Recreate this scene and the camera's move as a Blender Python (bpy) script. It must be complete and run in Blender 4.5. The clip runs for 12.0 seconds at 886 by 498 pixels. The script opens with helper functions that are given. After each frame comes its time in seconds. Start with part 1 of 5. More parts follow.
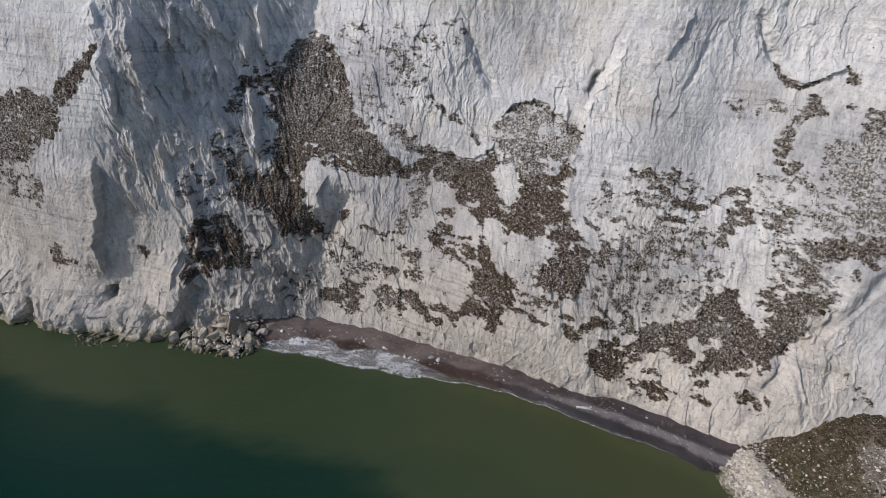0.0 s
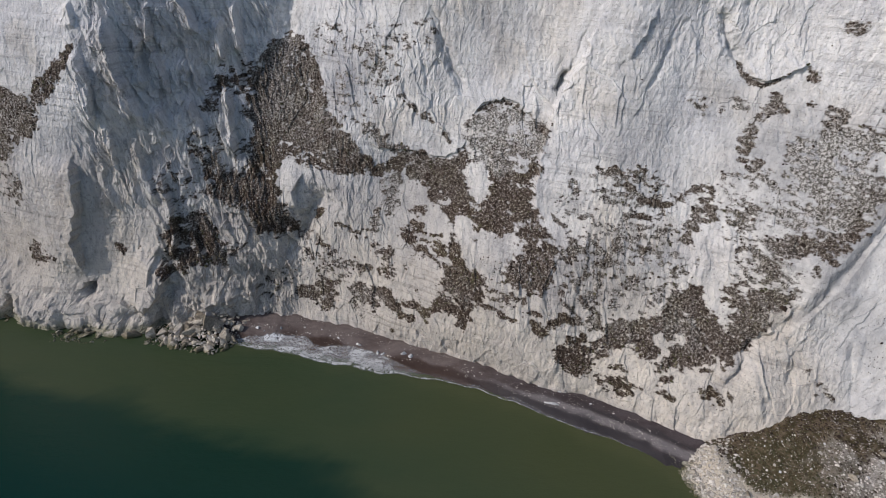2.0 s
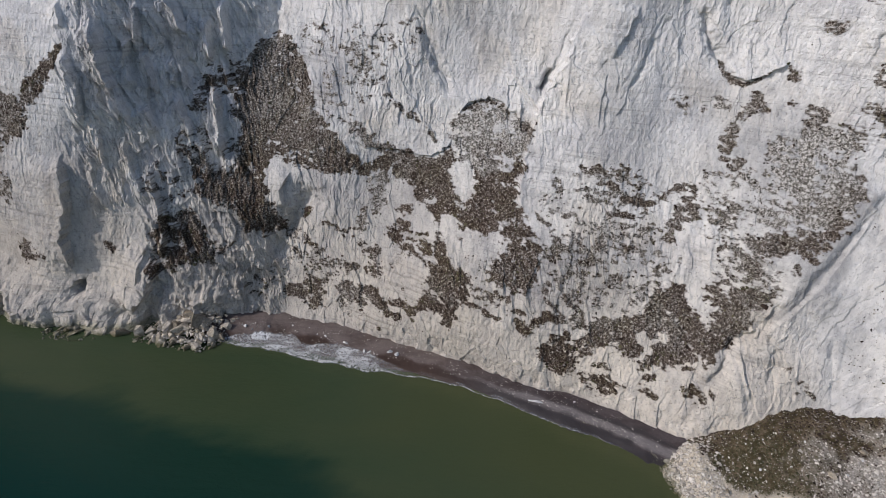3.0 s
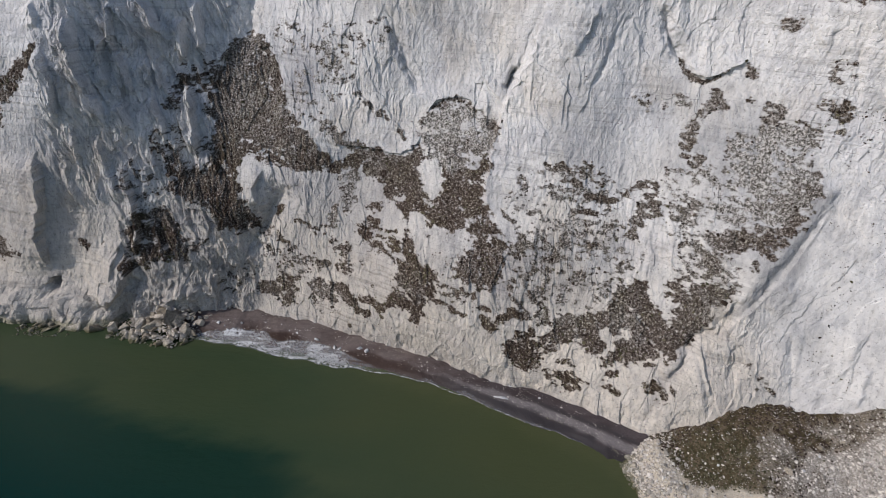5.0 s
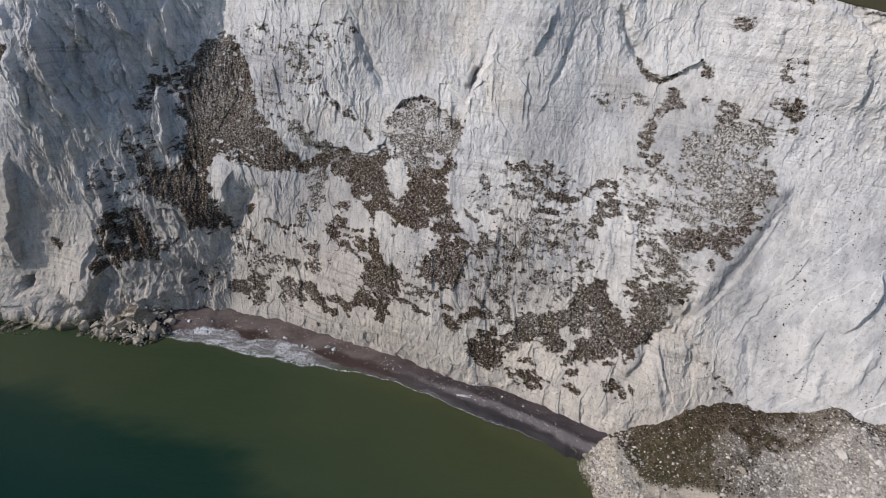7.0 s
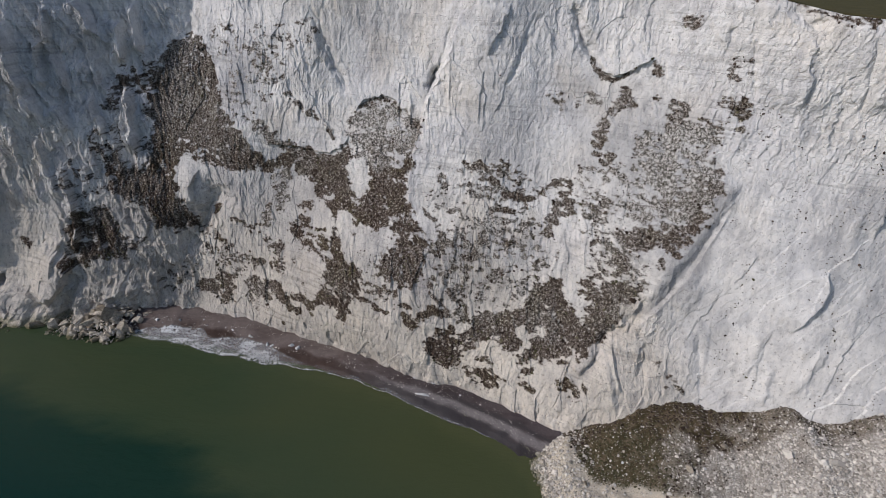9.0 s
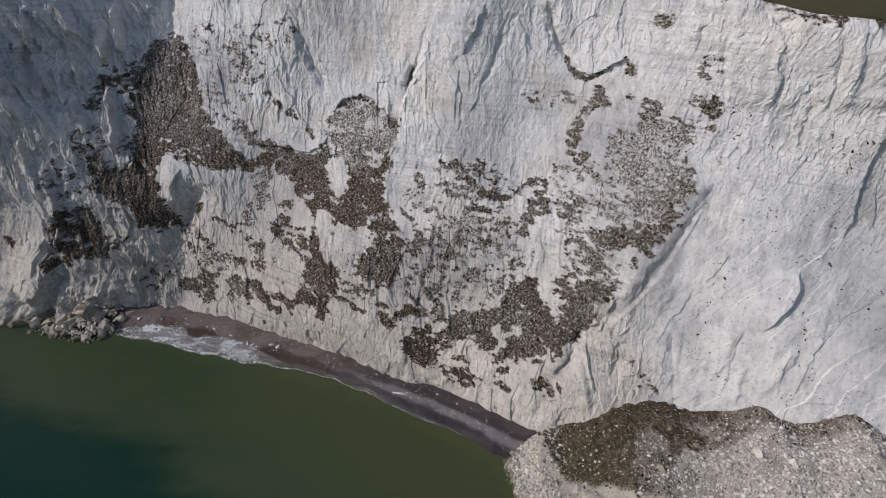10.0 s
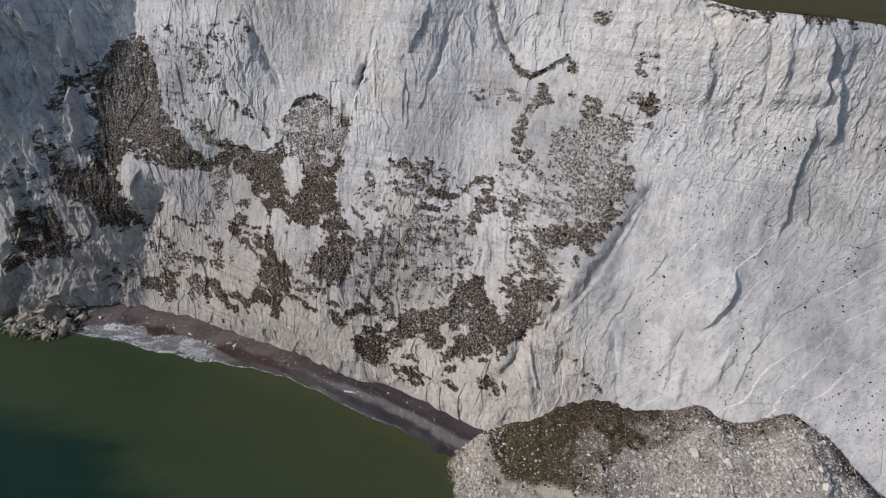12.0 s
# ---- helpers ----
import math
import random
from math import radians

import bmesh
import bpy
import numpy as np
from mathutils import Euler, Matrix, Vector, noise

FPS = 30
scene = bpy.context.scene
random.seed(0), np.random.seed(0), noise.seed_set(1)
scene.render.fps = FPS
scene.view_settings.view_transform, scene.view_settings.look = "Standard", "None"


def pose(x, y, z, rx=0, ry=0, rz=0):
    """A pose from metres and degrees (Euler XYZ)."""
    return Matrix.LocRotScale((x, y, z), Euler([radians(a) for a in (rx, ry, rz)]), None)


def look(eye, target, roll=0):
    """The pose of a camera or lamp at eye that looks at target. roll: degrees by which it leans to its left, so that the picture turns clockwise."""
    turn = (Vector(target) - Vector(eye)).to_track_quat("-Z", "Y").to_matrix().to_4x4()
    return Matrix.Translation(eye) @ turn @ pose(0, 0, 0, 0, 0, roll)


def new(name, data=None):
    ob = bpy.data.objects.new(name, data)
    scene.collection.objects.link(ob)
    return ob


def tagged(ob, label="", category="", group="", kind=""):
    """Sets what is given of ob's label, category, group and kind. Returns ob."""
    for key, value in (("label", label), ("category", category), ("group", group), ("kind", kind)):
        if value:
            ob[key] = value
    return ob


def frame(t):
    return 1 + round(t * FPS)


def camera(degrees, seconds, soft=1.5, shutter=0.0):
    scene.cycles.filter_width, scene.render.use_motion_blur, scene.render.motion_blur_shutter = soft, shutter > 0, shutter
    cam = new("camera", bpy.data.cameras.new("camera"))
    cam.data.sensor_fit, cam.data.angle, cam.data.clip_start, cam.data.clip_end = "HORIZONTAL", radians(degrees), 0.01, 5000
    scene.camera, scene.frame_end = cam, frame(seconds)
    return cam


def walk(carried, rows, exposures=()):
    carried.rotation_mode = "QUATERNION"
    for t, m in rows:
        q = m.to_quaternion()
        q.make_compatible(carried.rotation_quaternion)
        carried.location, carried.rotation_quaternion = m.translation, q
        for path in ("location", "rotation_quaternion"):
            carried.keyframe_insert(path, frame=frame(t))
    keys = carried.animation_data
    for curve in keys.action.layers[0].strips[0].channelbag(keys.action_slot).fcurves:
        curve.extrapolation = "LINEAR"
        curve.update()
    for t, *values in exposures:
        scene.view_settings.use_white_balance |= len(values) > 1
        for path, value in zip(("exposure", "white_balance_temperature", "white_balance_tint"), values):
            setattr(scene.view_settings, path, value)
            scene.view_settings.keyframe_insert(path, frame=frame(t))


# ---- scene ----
cam = camera(76.0, 12.0, soft=0.8)
PATH = [
    (0.0, (-0.021, 0.064, 117.173), (1.422, 89.557, 72.576), 3.124),
    (0.5, (2.598, -0.455, 117.276), (3.861, 89.058, 72.714), 3.101),
    (1.0, (5.242, -0.963, 117.309), (6.294, 88.558, 72.757), 3.039),
    (1.5, (8.098, -1.521, 117.214), (8.928, 88.059, 72.776), 2.979),
    (2.0, (10.427, -2.021, 117.269), (11.170, 87.571, 72.855), 2.962),
    (2.5, (13.323, -2.484, 117.272), (13.783, 87.114, 72.863), 2.875),
    (3.0, (15.791, -2.943, 117.332), (16.124, 86.684, 72.983), 2.900),
    (5.0, (27.380, -4.546, 116.768), (26.960, 85.276, 72.814), 2.775),
    (5.5, (30.527, -4.867, 116.792), (29.913, 84.986, 72.905), 2.754),
    (6.0, (33.540, -5.083, 116.886), (32.716, 84.767, 72.996), 2.694),
    (6.5, (36.881, -5.221, 116.970), (35.841, 84.660, 73.148), 2.649),
    (7.0, (40.131, -5.265, 117.014), (38.815, 84.639, 73.246), 2.566),
    (9.0, (54.636, -5.250, 117.577), (52.219, 84.588, 73.721), 2.268),
    (9.5, (58.657, -5.182, 117.616), (55.951, 84.644, 73.753), 2.164),
    (10.0, (62.480, -5.139, 117.664), (59.538, 84.677, 73.797), 2.096),
    (10.5, (66.720, -4.999, 117.586), (63.474, 84.840, 73.787), 2.010),
    (11.0, (70.698, -4.866, 117.493), (67.177, 84.980, 73.730), 1.955),
    (11.5, (75.192, -4.624, 117.496), (71.326, 85.201, 73.718), 1.847),
    (12.0, (79.459, -4.407, 117.478), (75.298, 85.419, 73.730), 1.746),
]
walk(cam, [(t, look(eye, target, roll)) for t, eye, target, roll in PATH], [(0, 0.0, 6550, 15.5), (7, -0.02, 6550, 15.5), (9, -0.11, 6550, 15.5), (12, -0.18, 6550, 15.5)])

# ---- light ----
SUN_FROM = Vector((-0.82, -0.295, 0.56)).normalized()
world = bpy.data.worlds.new("sky")
scene.world = world
world.use_nodes = True
wn, wl = world.node_tree.nodes, world.node_tree.links
sky = wn.new("ShaderNodeTexSky")
sky.sky_type, sky.sun_disc = "NISHITA", False
sky.sun_elevation = math.asin(SUN_FROM.z)
sky.sun_rotation = math.atan2(SUN_FROM.x, SUN_FROM.y)
wl.new(sky.outputs["Color"], wn["Background"].inputs["Color"])
wn["Background"].inputs["Strength"].default_value = 0.115
sun = new("sun", bpy.data.lights.new("sun", "SUN"))
sun.data.energy, sun.data.angle, sun.data.color = 2.4, radians(0.6), (0.99, 0.955, 0.898)
sun.matrix_world = look(SUN_FROM * 300, (0, 0, 0))
scene.view_settings.exposure = 0.0


# ---- noise on arrays ----
def lattice(ix, iy, seed):
    h = (ix * 374761393 + iy * 668265263 + seed * 974711) & 0x7FFFFFFF
    h = ((h ^ (h >> 13)) * 1274126177) & 0x7FFFFFFF
    return ((h ^ (h >> 16)) & 0xFFFF) / 65535.0


def vnoise(x, y, seed):
    """Smooth value noise in -1..1."""
    x, y = np.asarray(x, float), np.asarray(y, float)
    ix, iy = np.floor(x).astype(np.int64), np.floor(y).astype(np.int64)
    u, v = x - ix, y - iy
    u, v = u * u * u * (u * (6 * u - 15) + 10), v * v * v * (v * (6 * v - 15) + 10)
    a, b = lattice(ix, iy, seed), lattice(ix + 1, iy, seed)
    c, d = lattice(ix, iy + 1, seed), lattice(ix + 1, iy + 1, seed)
    return 2 * ((a + (b - a) * u) * (1 - v) + (c + (d - c) * u) * v) - 1


def fbm(x, y, seed, octaves=4, gain=0.5):
    s, a = 0, 1.0
    for k in range(octaves):
        c, n = math.cos(0.6 * k), math.sin(0.6 * k)
        s = s + a * vnoise((c * x - n * y) * 2**k + 17.3 * k, (n * x + c * y) * 2**k - 9.1 * k, seed + k)
        a *= gain
    return s


def fbm_flat(x, y, seed, octaves=4, gain=0.5):
    """The same without turning from octave to octave, for streaks that keep their direction."""
    return sum(gain**k * vnoise(x * 2**k + 17.3 * k, y * 2**k - 9.1 * k, seed + k) for k in range(octaves))


def facets(x, y, seed, tilt):
    """Broken rock: cells of random size, each a plane tilted its own way."""
    ix, iy = np.floor(x).astype(np.int64), np.floor(y).astype(np.int64)
    best, out = np.full(x.shape, 1e9), np.zeros(x.shape)
    for i in (-1, 0, 1):
        for j in (-1, 0, 1):
            cx, cy = ix + i, iy + j
            dx, dy = x - cx - lattice(cx, cy, seed), y - cy - lattice(cx, cy, seed + 1)
            d = dx * dx + dy * dy
            h = tilt * ((lattice(cx, cy, seed + 2) - 0.5) * dx + (lattice(cx, cy, seed + 3) - 0.5) * dy) * 2 + 0.35 * tilt * (lattice(cx, cy, seed + 4) - 0.5)
            near = d < best
            best, out = np.where(near, d, best), np.where(near, h, out)
    return out


def crag(x, y, seed, octaves=5, gain=0.55):
    """Sharp-crested ridges and clefts."""
    s, a = 0, 1.0
    for k in range(octaves):
        n = vnoise(x * 2**k + 7.7 * k, y * 2**k + 3.1 * k, seed + k)
        s = s + a * (1 - 2 * np.abs(n))
        a *= gain
    return s


def smooth(a, b, v):
    t = np.clip((v - a) / (b - a), 0, 1)
    return t * t * (3 - 2 * t)


# ---- materials ----
def material(name, rough=0.9, spec=0.2):
    m = bpy.data.materials.new(name)
    m.use_nodes = True
    b = m.node_tree.nodes["Principled BSDF"]
    b.inputs["Roughness"].default_value = rough
    b.inputs["Specular IOR Level"].default_value = spec
    return m, m.node_tree.nodes, m.node_tree.links, b


def coords(n, l, stretch=(1, 1, 1)):
    g, mp = n.new("ShaderNodeNewGeometry"), n.new("ShaderNodeMapping")
    mp.inputs["Scale"].default_value = stretch
    l.new(g.outputs["Position"], mp.inputs["Vector"])
    return mp.outputs["Vector"]


def tex(n, l, scale, detail=6, rough=0.6, stretch=(1, 1, 1), vec=None):
    t = n.new("ShaderNodeTexNoise")
    t.inputs["Scale"].default_value, t.inputs["Detail"].default_value, t.inputs["Roughness"].default_value = scale, detail, rough
    l.new(vec or coords(n, l, stretch), t.inputs["Vector"])
    return t.outputs["Fac"]


def ramp(n, l, fac, stops):
    r = n.new("ShaderNodeValToRGB")
    e = r.color_ramp.elements
    for k, (p, c) in enumerate(stops):
        el = e[k] if k < 2 else e.new(p)
        el.position, el.color = p, (*c, 1)
    l.new(fac, r.inputs["Fac"])
    return r.outputs["Color"]


def grey(v):
    return (v, v, v)


def mix(n, l, fac, a, b, kind="MIX"):
    m = n.new("ShaderNodeMix")
    m.data_type, m.blend_type = "RGBA", kind
    for sock, v in ((m.inputs[0], fac), (m.inputs[6], a), (m.inputs[7], b)):
        if isinstance(v, (int, float)):
            sock.default_value = v
        elif isinstance(v, tuple):
            sock.default_value = (*v, 1)
        else:
            l.new(v, sock)
    return m.outputs[2]


def attr(n, name):
    a = n.new("ShaderNodeAttribute")
    a.attribute_name = name
    return a.outputs["Fac"]


def relief(n, l, b, heights, strength=0.6, distance=0.4):
    """Bump from a list of (height socket, weight)."""
    total = None
    for sock, w in heights:
        m = n.new("ShaderNodeMath")
        m.operation = "MULTIPLY_ADD"
        l.new(sock, m.inputs[0])
        m.inputs[1].default_value = w
        if total:
            l.new(total, m.inputs[2])
        else:
            m.inputs[2].default_value = 0
        total = m.outputs[0]
    bp = n.new("ShaderNodeBump")
    bp.inputs["Strength"].default_value, bp.inputs["Distance"].default_value = strength, distance
    l.new(total, bp.inputs["Height"])
    l.new(bp.outputs["Normal"], b.inputs["Normal"])
    return bp


def chalk_material():
    m, n, l, b = material("chalk", 0.95, 0.1)
    big = tex(n, l, 0.035, 5, 0.6)
    streak = tex(n, l, 0.75, 5, 0.65, (1, 1, 0.2))
    beds = tex(n, l, 0.9, 4, 0.6, (0.05, 0.05, 1))
    grain = tex(n, l, 1.3, 5, 0.7)
    scuff = tex(n, l, 0.22, 7, 0.7, (1, 1, 0.6))
    col = ramp(n, l, big, [(0.3, (0.66, 0.66, 0.67)), (0.52, (0.74, 0.74, 0.73)), (0.72, (0.775, 0.762, 0.735))])
    col = mix(n, l, 0.45, col, ramp(n, l, streak, [(0.34, grey(0.62)), (0.52, grey(1.0))]), "MULTIPLY")
    where = ramp(n, l, tex(n, l, 0.03, 4), [(0.46, grey(0.05)), (0.6, grey(0.6))])
    where = mix(n, l, attr(n, "sound"), where, grey(0.0))
    col = mix(n, l, where, col, ramp(n, l, beds, [(0.38, grey(0.6)), (0.48, grey(1.0))]), "MULTIPLY")
    col = mix(n, l, 0.58, col, ramp(n, l, grain, [(0.35, grey(0.36)), (0.43, grey(1.0))]), "MULTIPLY")
    col = mix(n, l, 0.6, col, ramp(n, l, scuff, [(0.38, (0.62, 0.63, 0.66)), (0.52, grey(1.0))]), "MULTIPLY")
    col = mix(n, l, attr(n, "cream"), col, mix(n, l, 1.0, col, (0.86, 0.80, 0.72), "MULTIPLY"))
    # greyer where the chalk is weathered, and where shade is painted in
    col = mix(n, l, attr(n, "weathered_shade"), col, mix(n, l, 1.0, col, (0.60, 0.605, 0.62), "MULTIPLY"))
    cloud = ramp(n, l, tex(n, l, 0.14, 7, 0.72, (0.8, 1, 1.2)), [(0.42, (0.70, 0.71, 0.74)), (0.56, grey(1.0))])
    col = mix(n, l, attr(n, "sound"), col, mix(n, l, 0.28, col, cloud, "MULTIPLY"))
    # joints: thin dark cracks of two sizes, seen here and there
    wn3 = n.new("ShaderNodeTexNoise")
    wn3.inputs["Scale"].default_value, wn3.inputs["Detail"].default_value = 0.25, 5
    pj = coords(n, l, (1.2, 1.2, 0.6))
    l.new(pj, wn3.inputs["Vector"])
    wv = n.new("ShaderNodeVectorMath")
    wv.operation = "MULTIPLY_ADD"
    l.new(wn3.outputs["Color"], wv.inputs[0])
    wv.inputs[1].default_value = (5, 5, 5)
    l.new(pj, wv.inputs[2])
    for scale, width, place, low in ((0.13, 0.016, 0.11, 0.46), (0.42, 0.035, 0.17, 0.53)):
        web = n.new("ShaderNodeTexVoronoi")
        web.feature = "DISTANCE_TO_EDGE"
        web.inputs["Scale"].default_value = scale
        l.new(wv.outputs[0], web.inputs["Vector"])
        joint = ramp(n, l, web.outputs["Distance"], [(0.4 * width, grey(1.0)), (width, grey(0.0))])
        joint = mix(n, l, 1.0, joint, ramp(n, l, tex(n, l, place, 4, 0.6), [(low + 0.04, grey(0.0)), (low + 0.14, grey(0.55))]), "MULTIPLY")
        col = mix(n, l, mix(n, l, attr(n, "sound"), joint, grey(0.0)), col, (0.28, 0.27, 0.265))
    # thin broken flint bands
    sep, pos = n.new("ShaderNodeSeparateXYZ"), n.new("ShaderNodeNewGeometry")
    l.new(pos.outputs["Position"], sep.inputs[0])
    band = n.new("ShaderNodeMath")
    band.operation = "MULTIPLY_ADD"
    l.new(tex(n, l, 0.02, 3), band.inputs[0])
    band.inputs[1].default_value = 6.0
    l.new(sep.outputs["Z"], band.inputs[2])
    saw = n.new("ShaderNodeMath")
    saw.operation = "PINGPONG"
    l.new(band.outputs[0], saw.inputs[0])
    saw.inputs[1].default_value = 4.2
    line = ramp(n, l, saw.outputs[0], [(0.035, grey(1.0)), (0.075, grey(0.0))])
    line = mix(n, l, 1.0, line, ramp(n, l, tex(n, l, 0.25, 5, 0.7), [(0.5, grey(0.0)), (0.6, grey(0.8))]), "MULTIPLY")
    col = mix(n, l, mix(n, l, attr(n, "sound"), line, grey(0.0)), col, (0.26, 0.25, 0.25))
    fine = tex(n, l, 1.6, 5, 0.85)
    cover = ramp(n, l, fine, [(0.37, (0.016, 0.011, 0.008)), (0.48, (0.056, 0.040, 0.030)), (0.56, (0.13, 0.103, 0.084)), (0.625, (0.50, 0.465, 0.43))])
    cover = mix(n, l, ramp(n, l, tex(n, l, 0.12, 4), [(0.45, grey(0.0)), (0.65, grey(0.5))]), cover, mix(n, l, 1.0, cover, (0.95, 1.0, 0.72), "MULTIPLY"))
    light = ramp(n, l, fine, [(0.38, (0.045, 0.043, 0.036)), (0.48, (0.17, 0.160, 0.142)), (0.56, (0.60, 0.585, 0.56))])
    cover = mix(n, l, attr(n, "pale"), cover, light)
    col = mix(n, l, attr(n, "mat"), col, cover)
    # green and brown weed below the high-water mark
    col = mix(n, l, attr(n, "tide"), col, ramp(n, l, grain, [(0.35, (0.10, 0.10, 0.05)), (0.65, (0.36, 0.34, 0.24))]))
    l.new(col, b.inputs["Base Color"])
    bump = relief(n, l, b, [(grain, 0.8), (streak, 0.6), (beds, 0.25)], 1.0, 0.4)
    r = n.new("ShaderNodeMapRange")
    r.inputs["To Min"].default_value, r.inputs["To Max"].default_value = 1.0, 0.38
    l.new(attr(n, "sound"), r.inputs["Value"])
    l.new(r.outputs["Result"], bump.inputs["Strength"])
    return m


def weed_mark(n, l):
    """Green weed on what the tide covers."""
    g, sep, r = n.new("ShaderNodeNewGeometry"), n.new("ShaderNodeSeparateXYZ"), n.new("ShaderNodeMath")
    l.new(g.outputs["Position"], sep.inputs[0])
    r.operation = "MULTIPLY_ADD"
    l.new(tex(n, l, 0.6, 4), r.inputs[0])
    r.inputs[1].default_value = 2.4
    l.new(sep.outputs["Z"], r.inputs[2])
    return ramp_range(n, l, r.outputs[0], 1.2, 2.8)


def ramp_range(n, l, value, low, high):
    """1 below low, 0 above high."""
    m = n.new("ShaderNodeMapRange")
    m.inputs["From Min"].default_value, m.inputs["From Max"].default_value = low, high
    m.inputs["To Min"].default_value, m.inputs["To Max"].default_value = 0.9, 0.0
    l.new(value, m.inputs["Value"])
    return m.outputs["Result"]


def rock_material():
    m, n, l, b = material("chalk_rock", 0.95, 0.1)
    grain = tex(n, l, 1.3, 8, 0.7)
    info = n.new("ShaderNodeObjectInfo")
    base = ramp(n, l, info.outputs["Random"], [(0.0, (0.27, 0.23, 0.175)), (0.4, (0.47, 0.42, 0.34)), (1.0, (0.68, 0.62, 0.53))])
    col = mix(n, l, 0.8, base, ramp(n, l, grain, [(0.36, grey(0.42)), (0.56, grey(1.0))]), "MULTIPLY")
    col = mix(n, l, ramp(n, l, tex(n, l, 0.5, 6, 0.7), [(0.5, grey(0.0)), (0.64, grey(0.5))]), col, (0.17, 0.15, 0.115))
    col = mix(n, l, weed_mark(n, l), col, (0.085, 0.085, 0.038))
    l.new(col, b.inputs["Base Color"])
    relief(n, l, b, [(grain, 1.0), (tex(n, l, 6, 5), 0.3)], 0.7, 0.25)
    return m


def rubble_material():
    m, n, l, b = material("chalk_rubble", 0.95, 0.1)
    g = n.new("ShaderNodeNewGeometry")
    col = ramp(n, l, g.outputs["Random Per Island"], [(0.0, (0.20, 0.185, 0.16)), (0.4, (0.42, 0.39, 0.35)), (1.0, (0.74, 0.70, 0.64))])
    col = mix(n, l, weed_mark(n, l), col, (0.085, 0.085, 0.038))
    l.new(col, b.inputs["Base Color"])
    relief(n, l, b, [(tex(n, l, 4, 5), 1.0)], 0.6, 0.15)
    return m


def scrub_material(name, stops):
    m, n, l, b = material(name, 0.95, 0.1)
    g = n.new("ShaderNodeNewGeometry")
    col = ramp(n, l, g.outputs["Random Per Island"], stops)
    col = mix(n, l, 0.6, col, ramp(n, l, tex(n, l, 4, 6, 0.7), [(0.3, grey(0.45)), (0.65, grey(1.0))]), "MULTIPLY")
    l.new(col, b.inputs["Base Color"])
    return m


def shingle_material():
    m, n, l, b = material("shingle", 0.85, 0.3)
    grain = tex(n, l, 3.5, 8, 0.8)
    col = ramp(n, l, tex(n, l, 0.25, 5, 0.6, (0.4, 1, 1)), [(0.35, (0.108, 0.082, 0.074)), (0.6, (0.175, 0.142, 0.131))])
    col = mix(n, l, attr(n, "dark"), col, mix(n, l, 1.0, col, (0.50, 0.50, 0.56), "MULTIPLY"))
    col = mix(n, l, attr(n, "stony"), col, (0.19, 0.172, 0.172))
    col = mix(n, l, attr(n, "wet"), col, mix(n, l, attr(n, "dark"), (0.058, 0.036, 0.028), (0.040, 0.035, 0.037)))
    col = mix(n, l, 0.8, col, ramp(n, l, grain, [(0.3, grey(0.45)), (0.6, grey(1.1))]), "MULTIPLY")
    l.new(col, b.inputs["Base Color"])
    r = n.new("ShaderNodeMapRange")
    r.inputs["To Min"].default_value, r.inputs["To Max"].default_value = 0.9, 0.45
    l.new(attr(n, "wet"), r.inputs["Value"])
    l.new(r.outputs["Result"], b.inputs["Roughness"])
    relief(n, l, b, [(grain, 1.0)], 0.6, 0.2)
    return m


def sea_material():
    m, n, l, b = material("sea_water", 0.16, 0.16)
    drift = tex(n, l, 0.02, 5, 0.6, (0.5, 1, 1))
    near = ramp(n, l, drift, [(0.33, (0.036, 0.060, 0.030)), (0.67, (0.052, 0.069, 0.033))])
    near = mix(n, l, attr(n, "silt"), near, (0.055, 0.069, 0.030))
    # darker teal offshore: a change in the water's reflection painted into the colour
    col = mix(n, l, attr(n, "depth"), near, (0.0015, 0.027, 0.019))
    col = mix(n, l, attr(n, "milk"), col, (0.085, 0.09, 0.04))
    l.new(col, b.inputs["Base Color"])
    relief(n, l, b, [(tex(n, l, 0.5, 5, 0.6, (0.5, 1, 1)), 1.0), (tex(n, l, 2.2, 4, 0.6), 0.35)], 0.5, 0.4)
    return m


def foam_material():
    m, n, l, b = material("sea_foam", 0.7, 0.2)
    b.inputs["Base Color"].default_value = (0.66, 0.68, 0.69, 1)
    web = n.new("ShaderNodeTexVoronoi")
    web.feature = "DISTANCE_TO_EDGE"
    web.inputs["Scale"].default_value = 1.5
    warp = n.new("ShaderNodeVectorMath")
    warp.operation = "MULTIPLY_ADD"
    nz = n.new("ShaderNodeTexNoise")
    nz.inputs["Scale"].default_value = 0.5
    p = coords(n, l)
    l.new(p, nz.inputs["Vector"])
    l.new(nz.outputs["Color"], warp.inputs[0])
    warp.inputs[1].default_value = (2.5, 2.5, 0)
    l.new(p, warp.inputs[2])
    l.new(warp.outputs[0], web.inputs["Vector"])
    lace = ramp(n, l, web.outputs["Distance"], [(0.02, grey(1.0)), (0.42, grey(0.0))])
    solid = mix(n, l, attr(n, "froth"), lace, ramp(n, l, tex(n, l, 0.9, 6, 0.7), [(0.38, grey(0.0)), (0.55, grey(1.0))]))
    a = n.new("ShaderNodeMath")
    a.operation = "MULTIPLY"
    l.new(solid, a.inputs[0])
    l.new(attr(n, "cover"), a.inputs[1])
    l.new(a.outputs[0], b.inputs["Alpha"])
    return m


